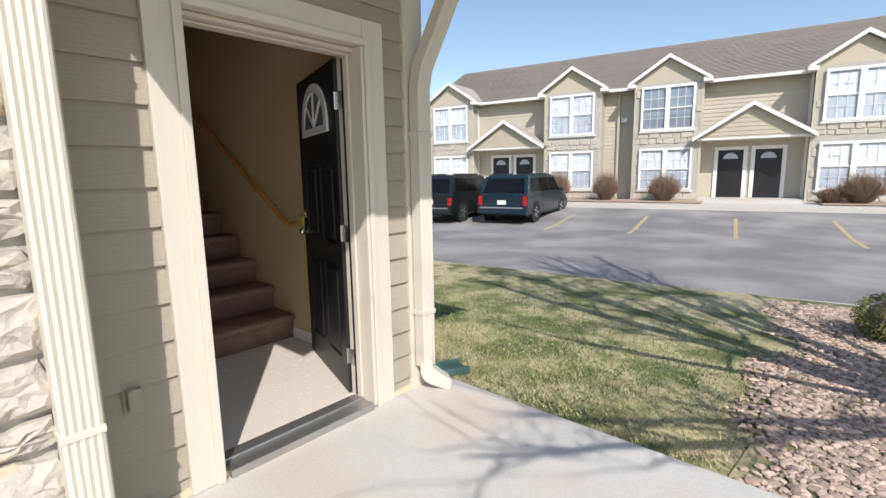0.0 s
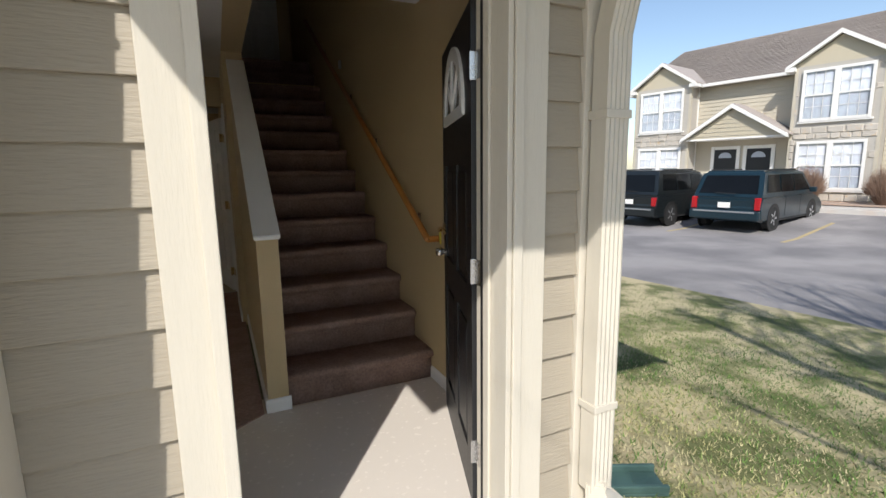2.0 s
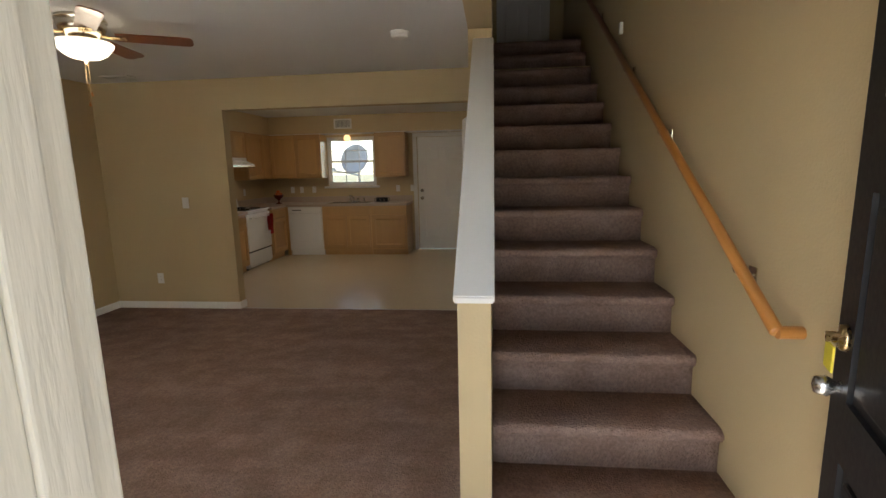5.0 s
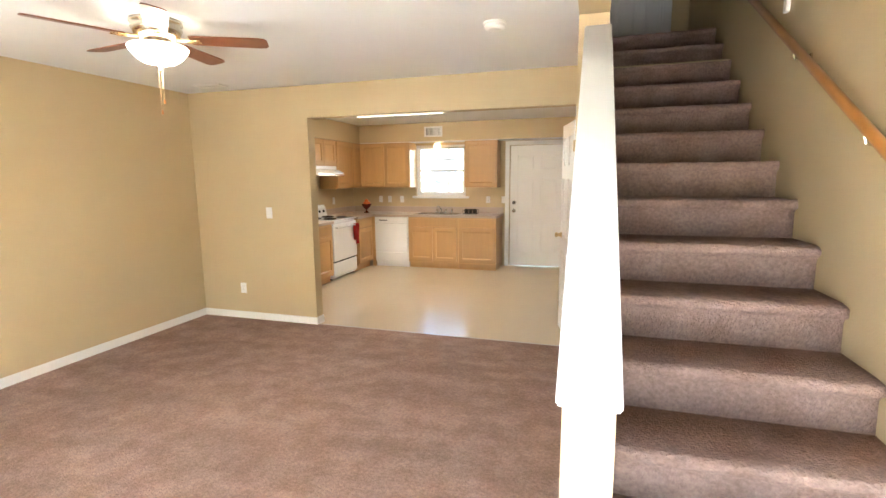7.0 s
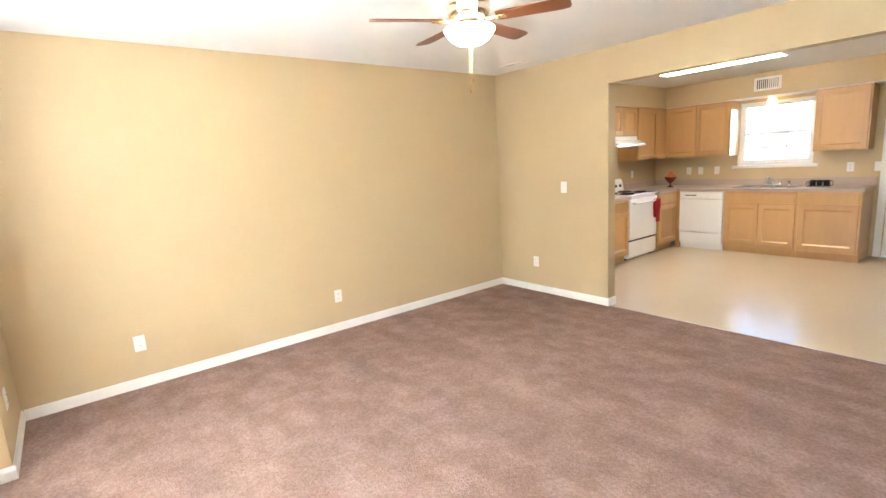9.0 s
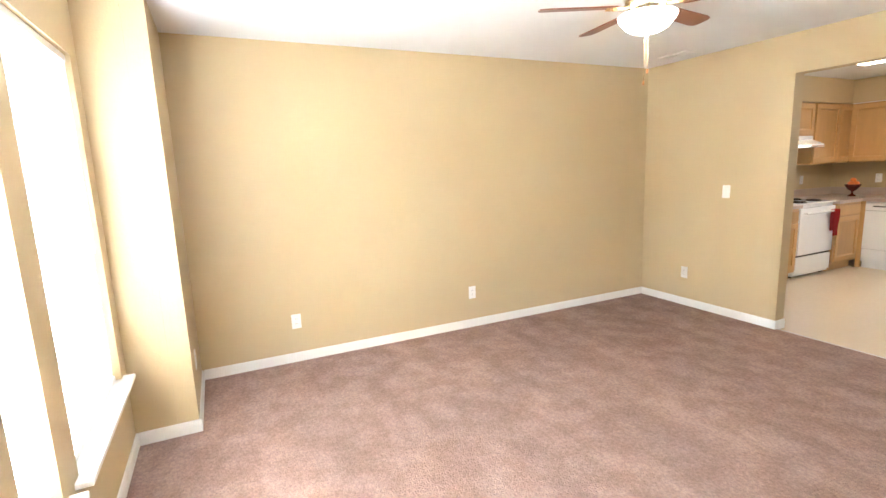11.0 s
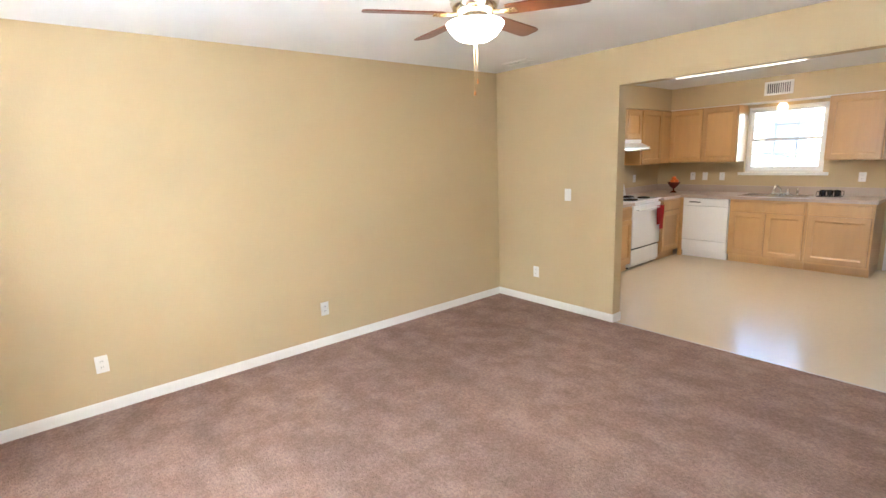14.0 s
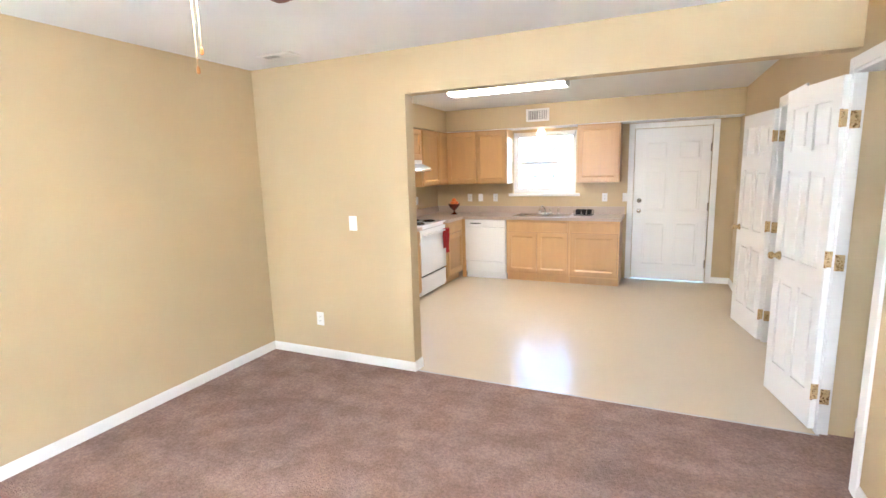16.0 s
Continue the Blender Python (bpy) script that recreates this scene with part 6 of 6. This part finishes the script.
peb = bmesh.new()
bmesh.ops.create_icosphere(peb, subdivisions=1, radius=1)
pv = [tuple(q.co) for q in peb.verts]
pf = [tuple(q.index for q in f.verts) for f in peb.faces]
peb.free()
verts, faces = [], []
for _ in range(23000):
    x, y = rng.uniform(4.58, 9.3), rng.uniform(0.6, 3.0)
    if on_lawn(x, y + rng.uniform(-0.12, 0.1)) or (LOT_POSE.inverted() @ Vector((x, y, 0))).x > -15.2:
        continue
    r = rng.uniform(0.010, 0.027)
    ca, sa = math.cos(rng.uniform(0, 6.3)), math.sin(rng.uniform(0, 6.3))
    k = len(verts)
    sx, sy, sz = r * rng.uniform(0.8, 1.5), r * rng.uniform(0.6, 1.0), r * rng.uniform(0.35, 0.6)
    for px, py, pz in pv:
        j = rng.uniform(0.85, 1.12)
        qx, qy = px * sx * j, py * sy * j
        verts.append((x + qx * ca - qy * sa, y + qx * sa + qy * ca, lawn_height(x) + 0.013 + sz * 0.6 + pz * sz * j))
    faces += [tuple(k + q for q in f) for f in pf]
pm = bpy.data.meshes.new("rocks")
pm.from_pydata(verts, [], faces)
pm.materials.append(PEBBLE)
tagged(new("rocks", pm), "loose tan and pinkish landscaping rock", "rocks", kind="stuff")

# bare tree beside the walk
tree = thing("bare_tree", (5.85, 0.95, -0.13), "tall leafless tree with spreading limbs", "tree")
limbs = []


def grow(p, way, length, r, depth, rng, out):
    segs = 4
    for i in range(segs):
        q = p + way * (length / segs)
        r2 = r * 0.88
        out.append((p.copy(), q.copy(), r, r2))
        p, r = q, r2
        way = (way + Vector((rng.uniform(-0.16, 0.16), rng.uniform(-0.16, 0.16), rng.uniform(-0.06, 0.12)))).normalized()
        if depth > 0 and i >= 1:
            for _ in range(1 if i < 3 else 2):
                side = Vector((rng.uniform(-1, 1), rng.uniform(-1, 1), rng.uniform(-0.1, 0.6))).normalized()
                grow(p, (way * 0.75 + side * 0.8).normalized(), length * rng.uniform(0.55, 0.75), r * 0.62, depth - 1, rng, out)


def segments_mesh(segs, sides):
    bm = bmesh.new()
    for a, b, r0, r1 in segs:
        d = (b - a).normalized()
        s = d.orthogonal().normalized()
        t = d.cross(s)
        lo = [bm.verts.new(a + (s * math.cos(2 * math.pi * i / sides) + t * math.sin(2 * math.pi * i / sides)) * r0) for i in range(sides)]
        hi = [bm.verts.new(b + (s * math.cos(2 * math.pi * i / sides) + t * math.sin(2 * math.pi * i / sides)) * r1) for i in range(sides)]
        for i in range(sides):
            bm.faces.new((lo[i], lo[(i + 1) % sides], hi[(i + 1) % sides], hi[i]))
    return bm


def stem(points, r0, r1, twig_from, reach, rng):
    """One long limb through bending points, with side branches along its upper part."""
    segs = []
    path = []
    for p, q in zip(points, points[1:]):
        n = max(1, round((q - p).length / 0.3))
        path += [p.lerp(q, k / n) for k in range(n)]
    path.append(points[-1])
    path = [path[0]] + [p + Vector((rng.uniform(-0.02, 0.02), rng.uniform(-0.02, 0.02), 0)) for p in path[1:]]
    n = len(path) - 1
    for k in range(n):
        ra, rb = r0 + (r1 - r0) * k / n, r0 + (r1 - r0) * (k + 1) / n
        segs.append((path[k], path[k + 1], ra, rb))
        if k >= twig_from:
            for _ in range(rng.choice((1, 1, 2))):
                way = (path[k + 1] - path[k]).normalized()
                side = Vector((rng.uniform(-1, 1), rng.uniform(-1, 1), rng.uniform(-0.1, 0.5))).normalized()
                grow(path[k + 1].copy(), (way * 0.8 + side * 0.75).normalized(), reach * rng.uniform(0.6, 1.1), min(rb * 0.5, 0.024), 2, rng, segs)
    segs.append((path[-1], path[-1] + (path[-1] - path[-2]) * 1.5, r1, r1 * 0.4))
    return segs


tr = random.Random(8)
part("trunk", segments_mesh([(Vector((0, 0, -0.02)), Vector((0.0, 0.01, 0.3)), 0.15, 0.125), (Vector((0.0, 0.01, 0.3)), Vector((0.02, 0.0, 0.62)), 0.125, 0.12)], 12), BARK, tree)
CROTCH = Vector((0.02, 0.0, 0.58))
for way, tall, r, reach in (((-0.41, 0.0), 5.6, 0.115, 0.75), ((-0.25, 0.0), 5.8, 0.105, 0.75), ((0.0, 0.05), 5.4, 0.09, 0.8), ((-1.55, -0.1), 3.0, 0.05, 0.75), ((-1.3, -0.15), 3.3, 0.05, 0.75), ((-0.75, 0.15), 3.4, 0.05, 0.7), ((0.36, 0.0), 5.2, 0.07, 0.9), ((0.15, 0.05), 5.6, 0.07, 0.9), ((-0.05, 0.35), 4.4, 0.055, 0.75), ((0.55, 0.1), 3.4, 0.05, 0.7), ((0.3, -0.4), 3.6, 0.05, 0.7)):
    lean = Vector((way[0], way[1], 1.0))
    if way[0] == 0.0:
        points = [CROTCH, CROTCH + Vector((0.45, 0.0, 0.55)), CROTCH + Vector((0.42, 0.03, 1.6)), CROTCH + Vector((0.30, 0.1, 3.2)), CROTCH + Vector((0.25, 0.2, tall - 0.6))]
    else:
        points = [CROTCH, CROTCH + lean * (tall * 0.3) + Vector((0.03, -0.03, 0)), CROTCH + lean * (tall * 0.65) + Vector((-0.03, 0.03, 0)), CROTCH + lean * (tall - 0.6)]
    segs = stem(points, r, r * 0.35, 4, reach, tr)
    part("limb", segments_mesh([q for q in segs if q[2] > 0.012], 7), BARK, tree)
    ob = part("twigs", segments_mesh([q for q in segs if q[2] <= 0.012], 4), BARK, tree)
    ob["kind"] = "stuff"

# behind the house
dish = thing("satellite_dish", (0.46, 14.2, -0.30), "grey satellite dish on a pole behind the kitchen", "satellite dish")
part("pole", rod(bmesh.new(), (0, 0, 0), (0, 0, 1.75), 0.03), STEEL, dish)
pan = bmesh.new()
turned(pan, [(0.001, 0.06), (0.12, 0.066), (0.25, 0.10), (0.34, 0.15), (0.345, 0.145), (0.25, 0.085), (0.12, 0.05), (0.001, 0.045)], 28, (0, -0.1, 1.95), Matrix.Rotation(radians(62), 4, "X") @ Matrix.Diagonal((0.85, 1, 1, 1)))
part("reflector", pan, DISH_GREY, dish, smooth=True)
part("arm", rod(bmesh.new(), (0, -0.05, 1.68), (-0.38, -0.40, 1.78), 0.018), DISH_GREY, dish)
part("feed", boxed(-0.46, -0.36, -0.46, -0.38, 1.76, 1.84, 0.01), DISH_GREY, dish)
